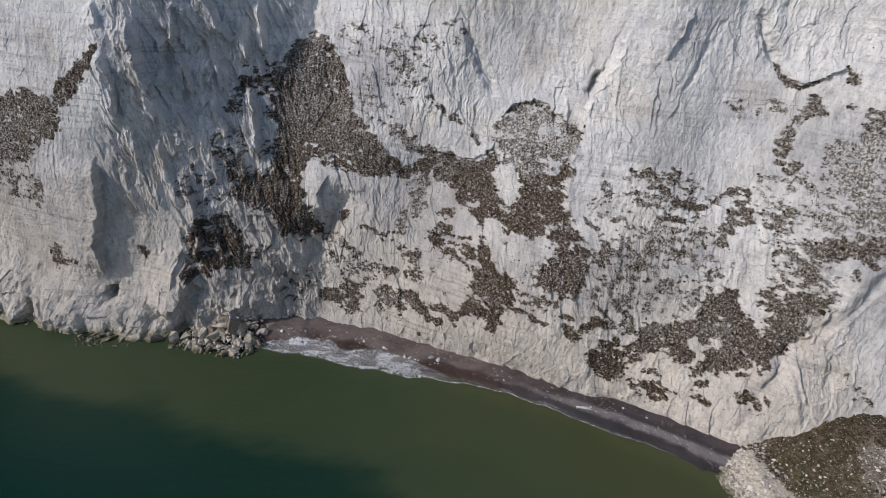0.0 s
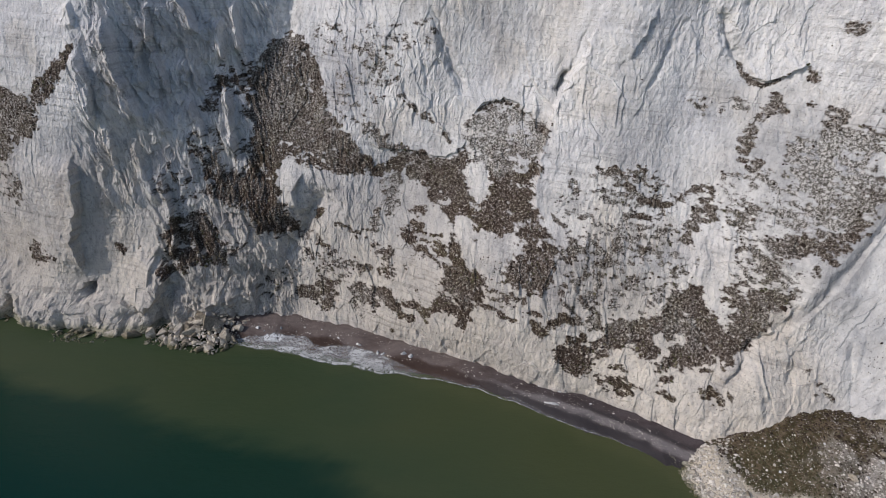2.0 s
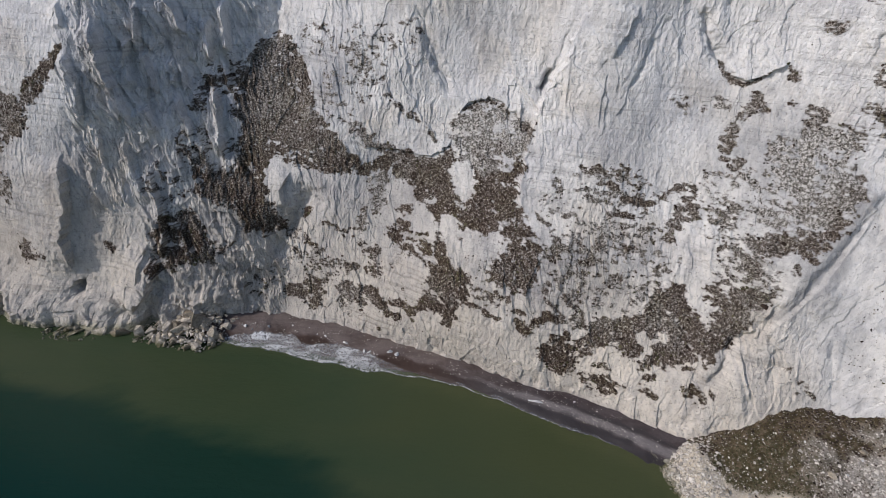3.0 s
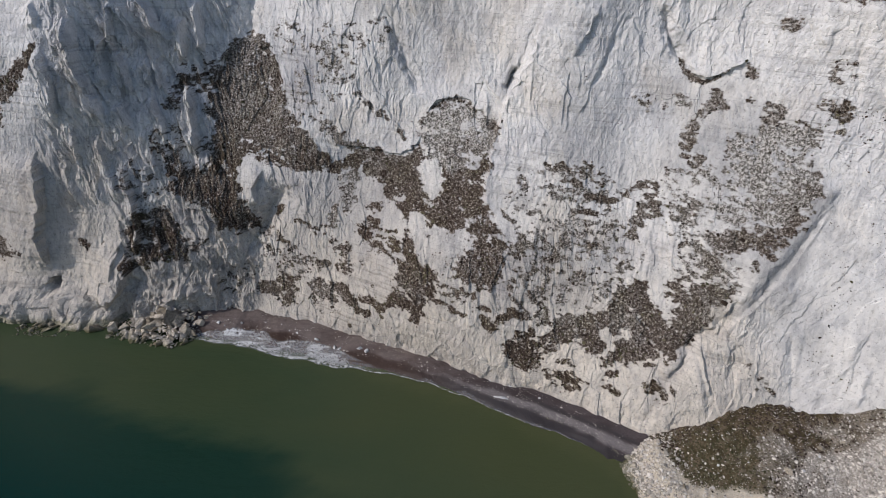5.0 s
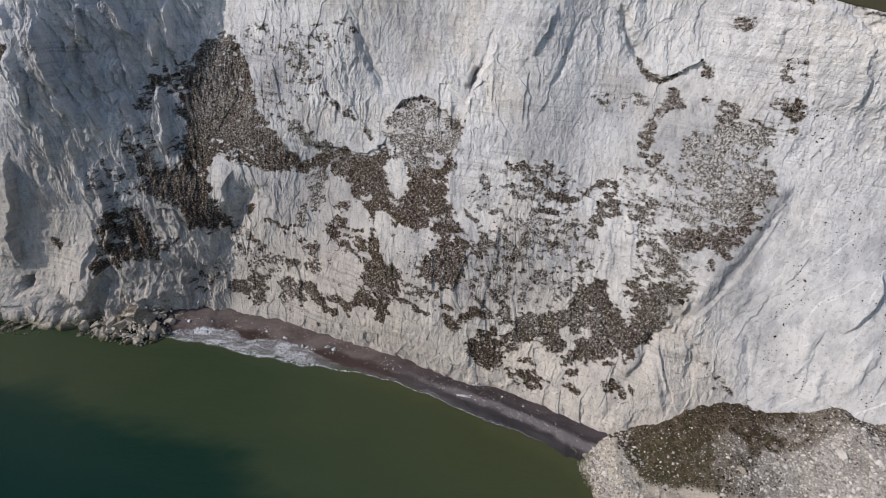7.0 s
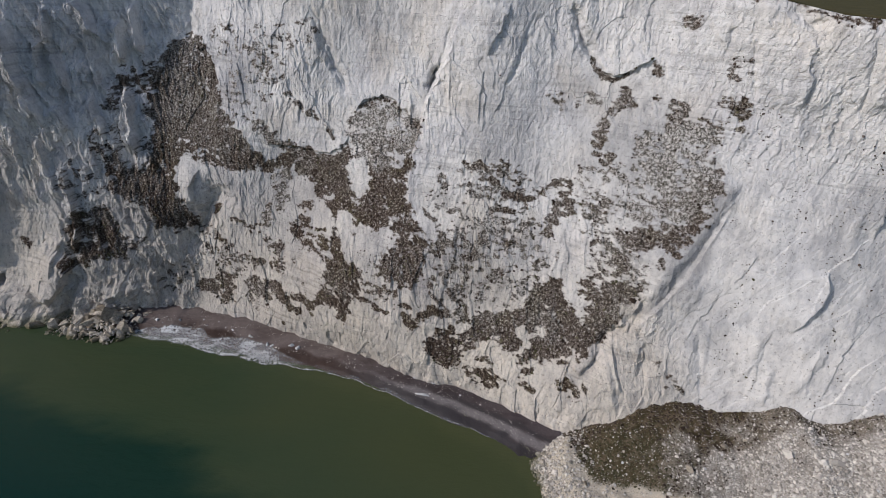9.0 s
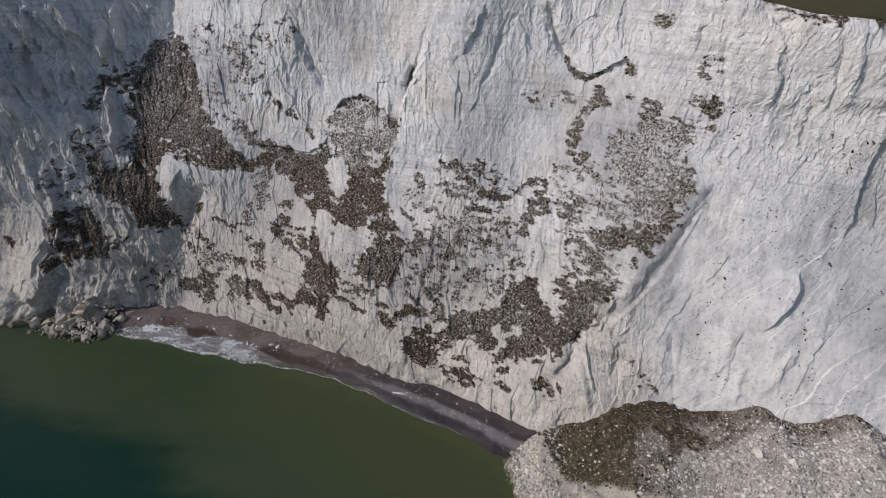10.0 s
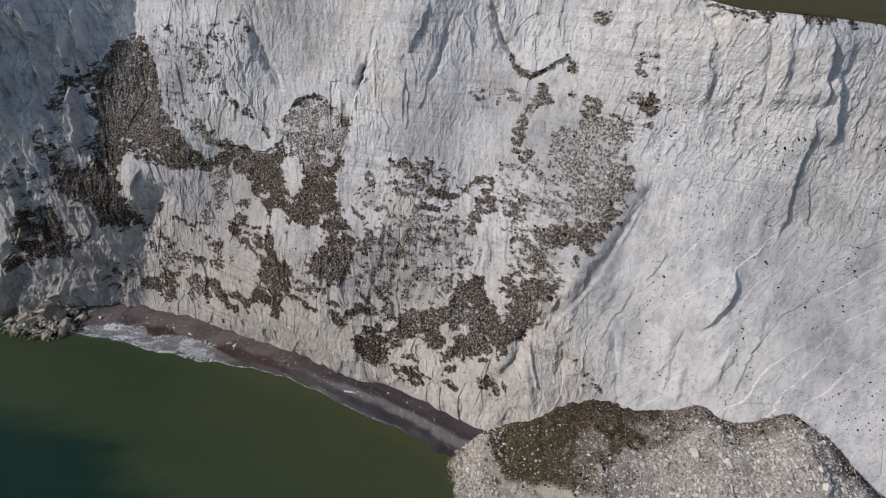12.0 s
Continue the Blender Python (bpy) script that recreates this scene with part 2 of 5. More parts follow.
def talus_material():
    m, n, l, b = material("talus_ground", 0.95, 0.1)
    grain = tex(n, l, 2.0, 9, 0.78)
    turf = ramp(n, l, tex(n, l, 0.5, 7, 0.65), [(0.3, (0.036, 0.032, 0.014)), (0.5, (0.080, 0.062, 0.034)), (0.7, (0.21, 0.165, 0.12))])
    scree = ramp(n, l, grain, [(0.32, (0.20, 0.18, 0.155)), (0.5, (0.44, 0.41, 0.375)), (0.62, (0.68, 0.65, 0.61))])
    cream = ramp(n, l, grain, [(0.3, (0.40, 0.35, 0.27)), (0.6, (0.68, 0.61, 0.50))])
    col = mix(n, l, attr(n, "turf"), scree, turf)
    col = mix(n, l, attr(n, "cream"), col, cream)
    l.new(col, b.inputs["Base Color"])
    relief(n, l, b, [(grain, 1.0), (tex(n, l, 0.7, 5), 0.6)], 0.9, 0.5)
    return m


def meadow_material():
    m, n, l, b = material("meadow_grass", 0.9, 0.1)
    col = ramp(n, l, tex(n, l, 0.09, 8, 0.7), [(0.3, (0.050, 0.050, 0.016)), (0.6, (0.095, 0.078, 0.030)), (0.75, (0.14, 0.105, 0.05))])
    l.new(col, b.inputs["Base Color"])
    relief(n, l, b, [(tex(n, l, 2.5, 6), 1.0)], 0.8, 0.3)
    return m


CHALK, ROCK, RUBBLE, SHINGLE = chalk_material(), rock_material(), rubble_material(), shingle_material()
SEA, FOAM, TALUS, MEADOW = sea_material(), foam_material(), talus_material(), meadow_material()
SCRUB = scrub_material("dry_scrub", [(0.0, (0.020, 0.014, 0.011)), (0.5, (0.066, 0.047, 0.037)), (0.82, (0.13, 0.10, 0.082)), (1.0, (0.30, 0.265, 0.235))])
GREEN = scrub_material("green_scrub", [(0.0, (0.045, 0.046, 0.022)), (0.6, (0.10, 0.092, 0.050)), (1.0, (0.20, 0.18, 0.12))])

PALE = scrub_material("withered_scrub", [(0.0, (0.06, 0.056, 0.047)), (0.5, (0.16, 0.152, 0.136)), (1.0, (0.46, 0.445, 0.42))])


# ---- mesh helpers ----
def mesh_from(name, verts, faces, mat, attrs=(), flat=False):
    """A mesh from arrays of vertices and of triangles or quads, with point attributes."""
    me = bpy.data.meshes.new(name)
    verts, faces = np.asarray(verts, np.float32), np.asarray(faces, np.int32)
    k = faces.shape[1]
    me.vertices.add(len(verts))
    me.vertices.foreach_set("co", verts.ravel())
    me.loops.add(faces.size)
    me.loops.foreach_set("vertex_index", faces.ravel())
    me.polygons.add(len(faces))
    me.polygons.foreach_set("loop_start", np.arange(0, faces.size, k, dtype=np.int32))
    me.polygons.foreach_set("loop_total", np.full(len(faces), k, np.int32))
    me.polygons.foreach_set("use_smooth", np.full(len(faces), not flat))
    me.update(calc_edges=True)
    for key, values in attrs:
        a = me.attributes.new(key, "FLOAT", "POINT")
        a.data.foreach_set("value", np.asarray(values, np.float32).ravel())
    me.materials.append(mat)
    return me


def grid_faces(rows, cols):
    i = np.arange(rows * cols).reshape(rows, cols)
    return np.stack([i[:-1, :-1], i[:-1, 1:], i[1:, 1:], i[1:, :-1]], -1).reshape(-1, 4)


# ---- the cliff ----
# Plan of the cliff: how far back it stands every 20 m from west to east, at five heights.
EAST = np.arange(-180, 241, 20.0)
LEVELS = np.array([0.0, 14.0, 32.0, 56.0, 84.0, 112.0])
PLAN_FOOT = [185.9, 177.4, 169.0, 162.6, 159.1, 159.8, 165.4, 167.9, 163.5, 155.8, 148.9, 137.7, 131.1, 119.7, 111.8, 109.3, 100.5, 89.5, 81.1, 72.5, 62.9, 53.3]
PLAN_LOW = [187.3, 180.9, 174.5, 166.9, 168.8, 164.3, 169.2, 173.9, 168.0, 157.0, 146.9, 137.9, 133.3, 123.7, 116.3, 113.5, 104.7, 94.4, 86.5, 77.5, 68.1, 58.6]
PLAN_BENCH = [191.0, 185.1, 177.8, 172.1, 173.2, 174.9, 174.4, 176.7, 174.1, 165.8, 152.8, 143.7, 140.7, 135.2, 124.8, 119.2, 109.3, 102.5, 94.7, 84.9, 76.1, 67.2]
PLAN_MID = [196.0, 189.8, 183.5, 177.9, 179.3, 183.0, 188.0, 184.4, 179.4, 177.4, 169.3, 159.5, 151.7, 146.8, 134.5, 125.2, 116.3, 111.7, 102.9, 93.5, 85.6, 77.6]
PLAN_HIGH = [202.2, 197.7, 191.7, 185.6, 185.1, 193.7, 200.3, 200.3, 189.8, 184.2, 181.6, 173.8, 160.8, 157.4, 147.3, 134.4, 124.3, 116.2, 110.1, 103.0, 96.4, 89.6]
PLAN_BROW = [208.9, 204.4, 199.6, 196.0, 191.7, 196.4, 207.2, 210.8, 199.1, 189.0, 184.0, 178.0, 164.2, 163.2, 156.1, 138.8, 123.9, 119.7, 116.4, 112.2, 107.0, 101.7]
PLAN = np.array([PLAN_FOOT, PLAN_LOW, PLAN_BENCH, PLAN_MID, PLAN_HIGH, PLAN_BROW], float)


def weights(v, knots):
    v, n = np.asarray(v, float), len(knots)
    i = np.clip(np.searchsorted(knots, v) - 1, 0, n - 2)
    u = np.clip((v - knots[i]) / (knots[i + 1] - knots[i]), 0, 1)
    w = (-0.5 * u + u * u - 0.5 * u**3, 1 - 2.5 * u * u + 1.5 * u**3, 0.5 * u + 2 * u * u - 1.5 * u**3, -0.5 * u * u + 0.5 * u**3)
    return [(np.clip(i + j, 0, n - 1), k) for j, k in zip((-1, 0, 1, 2), w)]


def cliff_plan(x, z):
    return sum(PLAN[j, i] * a * b for i, a in weights(x, EAST) for j, b in weights(z, LEVELS))


def brow(x):
    return np.interp(x, [-200, -60, 60, 118, 135, 150, 170, 240], [112, 114, 117, 116.5, 112.4, 111.6, 109.6, 108])


STEP = 0.27
xs = np.arange(-182, 218, STEP)
ss = np.linspace(0, 1, 440)
CX, CS = np.meshgrid(xs, ss)
CZ = -3 + CS * (brow(CX) + 3)
RELIEF = np.zeros_like(CX)
PLANT = np.zeros_like(CX)
wob_x, wob_z = 1.6 * fbm(CX / 6, CZ / 6, 31, 4), 1.6 * fbm(CX / 6, CZ / 6, 47, 4)


def along(points, x, z):
    """Distance to a line, which side of it (1: left of its way), the share of its length, and the width there."""
    best, side, share, wide = np.full(x.shape, 1e9), np.ones(x.shape), np.zeros(x.shape), np.ones(x.shape)
    p = [(*q, 1.0)[:3] for q in points]
    if len(p) == 1:
        p = [p[0], (p[0][0] + 0.1, p[0][1], p[0][2])]
    for k in range(len(p) - 1):
        (ax, az, ar), (bx, bz, br) = p[k], p[k + 1]
        dx, dz = bx - ax, bz - az
        t = np.clip(((x - ax) * dx + (z - az) * dz) / (dx * dx + dz * dz), 0, 1)
        d = np.hypot(x - ax - t * dx, z - az - t * dz)
        r = ar + t * (br - ar)
        key = d - r if len(points[0]) == 3 else d
        near = key < best
        best = np.where(near, key, best)
        side = np.where(near, np.sign(dx * (z - az) - dz * (x - ax)), side)
        share = np.where(near, (k + t) / (len(p) - 1), share)
        wide = np.where(near, r, wide)
    return best, side, share, wide


def window(points, pad):
    x, z = [q[0] for q in points], [q[1] for q in points]
    c0, c1 = np.searchsorted(xs, [min(x) - pad, max(x) + pad])
    r0, r1 = np.searchsorted(ss * 115 - 3, [min(z) - pad - 4, max(z) + pad + 4])
    return slice(max(r0, 0), max(r1, 1)), slice(c0, c1)


jag_x, jag_z = 0.45 * fbm(CX / 1.6, CZ / 1.6, 33, 2), 0.45 * fbm(CX / 1.6, CZ / 1.6, 49, 2)


def scarp(points, height, reach, bend=1.0, soft=0.33):
    """A broken edge: the rock left of its way stands proud by height and falls back over reach."""
    w = window(points, 3 * reach)
    x, z = CX[w] + bend * (0.5 * wob_x[w] + jag_x[w]), CZ[w] + bend * (0.5 * wob_z[w] + jag_z[w])
    d, side, share, _ = along(points, x, z)
    sd = d * side
    ends = smooth(0, 0.22, share) * smooth(1, 0.78, share)
    lift = smooth(-soft, soft, sd) * np.exp(-np.maximum(sd, 0) / reach) * ends
    RELIEF[w] -= height * lift


def gully(points, depth, width, bend=1.0):
    w = window(points, 4 * width + 3)
    x, z = CX[w] + bend * (0.4 * wob_x[w] + jag_x[w]), CZ[w] + bend * (0.4 * wob_z[w] + jag_z[w])
    d, _, share, _ = along(points, x, z)
    ends = smooth(0, 0.25, share) * smooth(1, 0.75, share) if len(points) > 2 else 1.0
    RELIEF[w] += depth * ends * np.exp(-np.abs(d / width) ** 1.4)


def rib(points, height, width):
    gully(points, -height, width)


STAIN_SHADE = np.zeros_like(CX)


GREY = np.zeros_like(CX)


def outline(points, w):
    """Distance to a closed outline with a frayed edge, negative inside."""
    x, z = CX[w] + 0.4 * wob_x[w] + 1.2 * jag_x[w], CZ[w] + 0.4 * wob_z[w] + 1.2 * jag_z[w]
    d = along([*points, points[0]], x, z)[0]
    inside = np.zeros(x.shape, bool)
    for (ax, az), (bx, bz) in zip(points, [*points[1:], points[0]]):
        inside ^= ((az > z) != (bz > z)) & (x < ax + (bx - ax) * (z - az) / (bz - az + 1e-9))
    return np.where(inside, -d, d)


def bare(points, amount):
    """Fresh chalk inside an outline (east, height), on which nothing grows."""
    w = window(points, 4)
    PLANT[w] *= 1 - amount * smooth(0.7, -0.5, outline(points, w))


def bed(points, density, grey=0.0):
    """Scrub that fills an outline (east, height)."""
    w = window(points, 5)
    cover = smooth(1.4, -1.6, outline(points, w))
    PLANT[w] = np.maximum(PLANT[w], density * cover)
    GREY[w] += (grey - GREY[w]) * cover


def stain_shade(points, amount):
    """Grey weathering, in some places painted shade: a chain of round places (east, height, radius)."""
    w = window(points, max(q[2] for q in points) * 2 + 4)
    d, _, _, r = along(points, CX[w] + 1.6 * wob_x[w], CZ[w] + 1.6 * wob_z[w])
    STAIN_SHADE[w] = np.maximum(STAIN_SHADE[w], amount * smooth(0.5, -0.7, d / np.maximum(r, 1)))


def patch(points, density, grey=0.0):
    """Where scrub grows: a chain of round places (east, height, radius)."""
    w = window(points, max(q[2] for q in points) * 1.6 + 4)
    d, _, _, r = along(points, CX[w] + 0.45 * wob_x[w] + 0.6 * jag_x[w], CZ[w] + 0.45 * wob_z[w] + 0.6 * jag_z[w])
    cover = smooth(0.5, -0.5, d / np.maximum(r, 0.7))
    PLANT[w] = np.maximum(PLANT[w], density * cover)
    GREY[w] += (grey - GREY[w]) * cover


scarp([(-103.9, 62.5), (-102.6, 70.4), (-102.6, 75.6), (-103.3, 80.7), (-105.1, 85.5), (-106.0, 88.7)], 3.04, 8, 0.4)
scarp([(-106.9, 94.6), (-107.7, 98.9), (-109.7, 102.6)], 2.4, 3, 0.3)
scarp([(-88.7, 62.3), (-90.6, 72.0), (-93.1, 80.7), (-94.8, 88.2), (-95.7, 94.5), (-96.5, 101.7)], 6.4, 6, 0.5)
scarp([(-87.4, 76.3), (-88.5, 81.9), (-89.6, 87.1), (-87.7, 93.4)], 4.8, 2.25, 0.4)
scarp([(-85.3, 90.4), (-86.0, 96.2), (-86.0, 102.8)], 4.4, 1.2, 0.3)
scarp([(-81.3, 74.1), (-81.9, 80.4), (-83.6, 85.5), (-85.1, 88.7)], 4.4, 1.95, 0.4)
scarp([(-71.6, 93.5), (-73.7, 98.8), (-75.9, 102.9), (-77.4, 105.7)], 6, 3, 0.4)
scarp([(-75.7, 77.5), (-75.9, 82.8), (-77.5, 86.6)], 4, 1.88, 0.4)
scarp([(-64.7, 84.3), (-66.1, 92.1), (-67.0, 98.9)], 4.4, 3, 0.4)
scarp([(-59.3, 87.4), (-60.6, 95.6), (-61.6, 105.0)], 6.4, 2.25, 0.3)
scarp([(-60.4, 55.0), (-62.0, 63.8), (-62.7, 71.2), (-64.8, 77.4)], 6.4, 2.62, 0.3)
scarp([(-80.6, 63.1), (-83.5, 69.2), (-85.6, 72.4)], 4, 2.25, 0.4)
scarp([(-70.3, 60.2), (-73.6, 68.1), (-75.8, 74.8)], 3.2, 2.25, 0.4)
scarp([(-88.2, 48.0), (-89.8, 54.4), (-91.8, 61.6)], 2.24, 2.25, 0.4)
scarp([(-97.6, 52.6), (-98.2, 60.1), (-99.2, 67.0)], 1.92, 2.25, 0.4)
scarp([(-39.2, 40.1), (-40.5, 46.3), (-37.1, 52.6)], 2, 4, 0.4)
scarp([(-42.2, 18.3), (-45.1, 26.2), (-46.5, 32.6)], 1.2, 3, 0.4)
scarp([(-53.6, 1.2), (-54.0, 9.8), (-56.0, 17.4)], 1.2, 3, 0.4)
scarp([(135.7, 40.5), (138.9, 45.4), (141.6, 50.2), (142.7, 53.5), (142.2, 56.1), (141.6, 58.3)], 1.5, 5, 0.3, 0.6)
scarp([(128.1, 26.1), (130.6, 31.9), (131.2, 36.8), (131.4, 41.3)], 0.8, 4, 0.3, 1)
scarp([(133.4, 20.9), (134.1, 27.6), (134.7, 33.5)], 0.9, 3, 0.3, 1)
scarp([(138.4, 26.1), (140.4, 31.1), (143.1, 36.3), (144.0, 40.7)], 0.7, 3, 0.3, 1)
scarp([(138.7, 36.0), (141.6, 39.7), (144.2, 43.3)], 0.5, 3, 0.3, 1)
scarp([(121.0, 20.9), (120.8, 28.7), (120.2, 39.3)], 0.7, 3, 0.3, 1)
scarp([(100.3, 10.9), (98.7, 17.5), (97.1, 23.6), (96.0, 27.6)], 1.2, 6, 0.3, 1)
scarp([(89.7, 17.7), (92.6, 21.5), (95.5, 26.3)], 1.6, 4, 0.3, 0.6)
scarp([(101.1, 31.4), (102.8, 35.3), (104.1, 41.6)], 1.9, 4, 0.3, 0.6)
scarp([(156.2, 86.1), (155.4, 92.0), (154.6, 98.2), (153.2, 101.7)], 2.2, 5, 0.3, 0.6)
scarp([(152.6, 94.2), (151.6, 99.1), (151.2, 103.5), (149.9, 110.3)], 2.1, 5, 0.3, 0.6)
scarp([(144.8, 93.4), (144.4, 98.4), (143.9, 103.0), (143.3, 107.4), (143.6, 111.1)], 1.2, 6, 0.3, 1)
scarp([(149.8, 65.2), (150.3, 71.1), (150.3, 77.3), (150.7, 82.4), (151.8, 88.6), (151.5, 93.6)], 1.5, 8, 0.4, 0.6)
scarp([(131.5, 89.8), (131.1, 95.0), (131.7, 99.1), (131.7, 102.2), (132.1, 104.6)], 0.8, 5, 0.3, 1)
scarp([(134.9, 91.6), (135.5, 95.5), (135.9, 98.6)], 0.6, 4, 0.3, 1)
scarp([(149.5, 94.3), (149.2, 98.9), (148.4, 104.4), (147.4, 110.2)], 0.8, 4, 0.3, 1)
scarp([(154.7, 100.4), (154.7, 104.3), (154.6, 109.0)], 0.9, 4, 0.3, 1)
scarp([(114.6, 39.2), (116.6, 44.0), (118.1, 48.7)], 0.6, 3, 0.3, 1)
scarp([(112.9, 40.2), (115.1, 45.8), (116.2, 51.0)], 0.45, 3, 0.3, 1)
scarp([(148.2, 42.8), (149.0, 46.6), (150.0, 50.6)], 0.5, 3, 0.3, 1)
scarp([(147.2, 57.8), (146.5, 67.9), (146.0, 74.1)], 0.5, 4, 0.3, 1)
scarp([(123.1, 108.3), (123.5, 111.3), (123.8, 114.1)], 0.7, 2, 0.2, 1)
scarp([(117.9, 107.2), (117.9, 110.8), (117.9, 113.8)], 0.7, 2, 0.2, 1)
scarp([(119.8, 106.2), (119.9, 110.4), (120.0, 113.9)], 0.6, 2, 0.2, 1)
scarp([(-2.5, 85.0), (0.5, 88.2), (2.1, 92.2), (0.4, 96.2)], 0.4, 4, 0.3)
scarp([(3.8, 82.9), (2.8, 88.0), (1.4, 92.1), (0.6, 95.9)], 0.5, 4, 0.3)
scarp([(15.0, 82.7), (11.9, 90.1), (8.4, 96.6), (5.3, 103.1)], 0.5, 3, 0.2)
scarp([(62.7, 80.6), (65.4, 85.4), (66.1, 89.9), (67.5, 95.9)], 0.5, 3, 0.2)
scarp([(62.9, 87.5), (62.8, 91.2), (61.2, 97.0), (60.6, 102.8)], 0.4, 4, 0.2)
scarp([(54.2, 69.5), (53.9, 74.0), (54.9, 77.3)], 0.5, 5, 0.3)
scarp([(58.8, 77.2), (59.2, 84.9), (59.8, 95.4)], 0.5, 5, 0.3)
scarp([(104.7, 37.7), (106.6, 41.4), (110.3, 49.1), (114.0, 55.0), (117.5, 61.2), (120.0, 66.5), (122.6, 72.4), (123.4, 74.7)], 2.3, 12, 0.4, 2.4)
scarp([(123.5, 71.4), (119.6, 63.3), (116.5, 56.0), (113.9, 49.8), (109.1, 42.3), (104.8, 36.6), (100.8, 31.2)], 1.1, 8, 0.3)
scarp([(-87.6, 15.1), (-86.2, 21.9), (-85.1, 28.2)], 1.6, 4, 0.3)
rib([(-70.1, 8.3), (-67.1, 9.5), (-61.8, 11.1), (-57.7, 12.3)], 3.6, 3.4)
patch([(-15.8, 88.2, 9.5), (-20.8, 76.4, 6.0)], 0.24, 0.6)
patch([(-7.9, 96.5, 2.1), (-9.2, 92.1, 2.5), (-10.7, 86.9, 2.5)], 0.36, 0.4)
patch([(-24.0, 77.8, 2.6), (-21.6, 73.8, 3.0)], 0.4, 0.5)
patch([(2.8, 98.1, 4.1), (-30.8, 93.5, 5.7)], 0.1, 0.5)
patch([(55.6, 61.0, 5.0), (66.7, 62.4, 5.7), (76.3, 61.8, 3.9)], 0.33, 0.5)
patch([(55.0, 44.0, 5.0), (67.5, 51.6, 6.8), (77.3, 45.6, 5.3)], 0.36, 0.5)
patch([(52.2, 34.6, 4.6), (62.1, 34.4, 5.3), (74.7, 34.9, 4.6)], 0.4, 0.4)
patch([(91.3, 66.4, 4.6), (97.4, 68.1, 4.2)], 0.45, 0.8)
patch([(92.9, 59.9, 4.9), (99.7, 49.4, 4.5), (92.4, 46.9, 3.9)], 0.56, 0.5)
patch([(103.3, 70.8, 4.2)], 0.5, 0.9)
patch([(88.8, 86.5, 2.5)], 0.42, 0.8)
patch([(81.7, 86.4, 2.5), (77.9, 86.8, 1.1)], 0.38, 0.5)
patch([(-31.6, 21.3, 6.3), (-20.4, 21.6, 3.9), (-36.3, 30.1, 3.2)], 0.32, 0.2)
patch([(-9.7, 29.6, 3.3), (-6.1, 26.2, 2.9)], 0.4, 0.2)
patch([(-79.5, 29.7, 4.3), (-76.0, 25.1, 4.7)], 0.42, 0.1)
patch([(-80.2, 46.8, 6.0), (-74.7, 44.1, 5.2), (-71.1, 42.2, 3.3)], 0.35, 0.3)
patch([(26.5, 33.4, 5.2), (33.8, 28.9, 4.0)], 0.2, 0.1)
patch([(48.8, 64.5, 1.1), (47.8, 54.9, 2.5)], 0.3, 0.4)
patch([(-40.5, 16.0, 4.6), (-48.4, 14.0, 4.6)], 0.16, 0.2)
patch([(-144.4, 48.6, 7.6), (-135.3, 42.7, 4.9)], 0.3, 0.3)
bed([(-45.5, 94.3), (-38.3, 92.5), (-34.5, 86.4), (-31.7, 79.4), (-27.5, 71.2), (-23.5, 68.7), (-18.1, 63.7), (-14.6, 61.7), (-14.5, 54.5), (-24.3, 53.9), (-30.7, 57.6), (-35.2, 59.4), (-40.5, 61.0), (-46.0, 60.8), (-49.2, 61.9), (-52.0, 57.6), (-55.7, 61.3), (-57.0, 68.5), (-57.1, 75.7), (-58.0, 84.7), (-55.0, 87.5), (-49.6, 91.7)], 0.95, 0.25)
bed([(-66.6, 85.0), (-58.5, 86.9), (-57.1, 75.7), (-56.6, 67.8), (-60.4, 70.1), (-61.3, 74.6), (-67.2, 74.4), (-66.4, 67.9), (-73.2, 70.2), (-70.8, 75.7), (-69.4, 78.8)], 0.48, 0.1)
bed([(-72.8, 54.9), (-67.5, 57.4), (-65.3, 52.5), (-56.9, 51.6), (-56.2, 56.1), (-46.7, 56.5), (-46.4, 51.5), (-45.1, 44.4), (-40.5, 39.5), (-38.5, 32.7), (-45.1, 31.1), (-50.8, 33.1), (-55.1, 35.4), (-55.8, 40.3), (-61.5, 41.2), (-67.0, 42.4), (-68.5, 47.6), (-72.4, 50.2)], 0.92)
bed([(-81.5, 36.9), (-74.8, 37.9), (-68.7, 36.9), (-66.6, 31.6), (-62.3, 28.3), (-55.7, 29.2), (-59.7, 24.3), (-64.7, 21.2), (-71.7, 22.1), (-76.4, 22.7), (-82.7, 24.0), (-83.6, 28.0)], 0.88)
patch([(-82.6, 21.7, 1.4), (-81.7, 19.7, 1.2)], 0.75)
patch([(-99.7, 26.9, 1.0), (-98.1, 26.0, 1.2)], 0.85)
patch([(-91.7, 25.5, 1.0), (-90.6, 24.2, 0.7)], 0.85)
bed([(-23.8, 61.5), (-14.6, 60.7), (-9.4, 57.3), (-5.0, 61.2), (-0.2, 64.0), (4.3, 63.4), (7.2, 61.2), (13.0, 62.5), (17.0, 65.8), (19.1, 64.1), (17.6, 56.9), (18.6, 53.2), (22.3, 52.2), (23.1, 49.5), (16.9, 48.7), (13.8, 49.9), (7.9, 48.6), (5.6, 52.4), (1.5, 53.5), (-1.5, 53.6), (-2.6, 56.5), (-6.5, 55.3), (-13.3, 54.5), (-24.3, 54.2)], 0.95, 0.1)
bed([(-18.9, 70.0), (-12.4, 70.3), (-6.5, 66.3), (-2.5, 64.0), (-6.6, 60.7), (-10.2, 63.5), (-15.2, 65.7)], 0.8, 0.5)
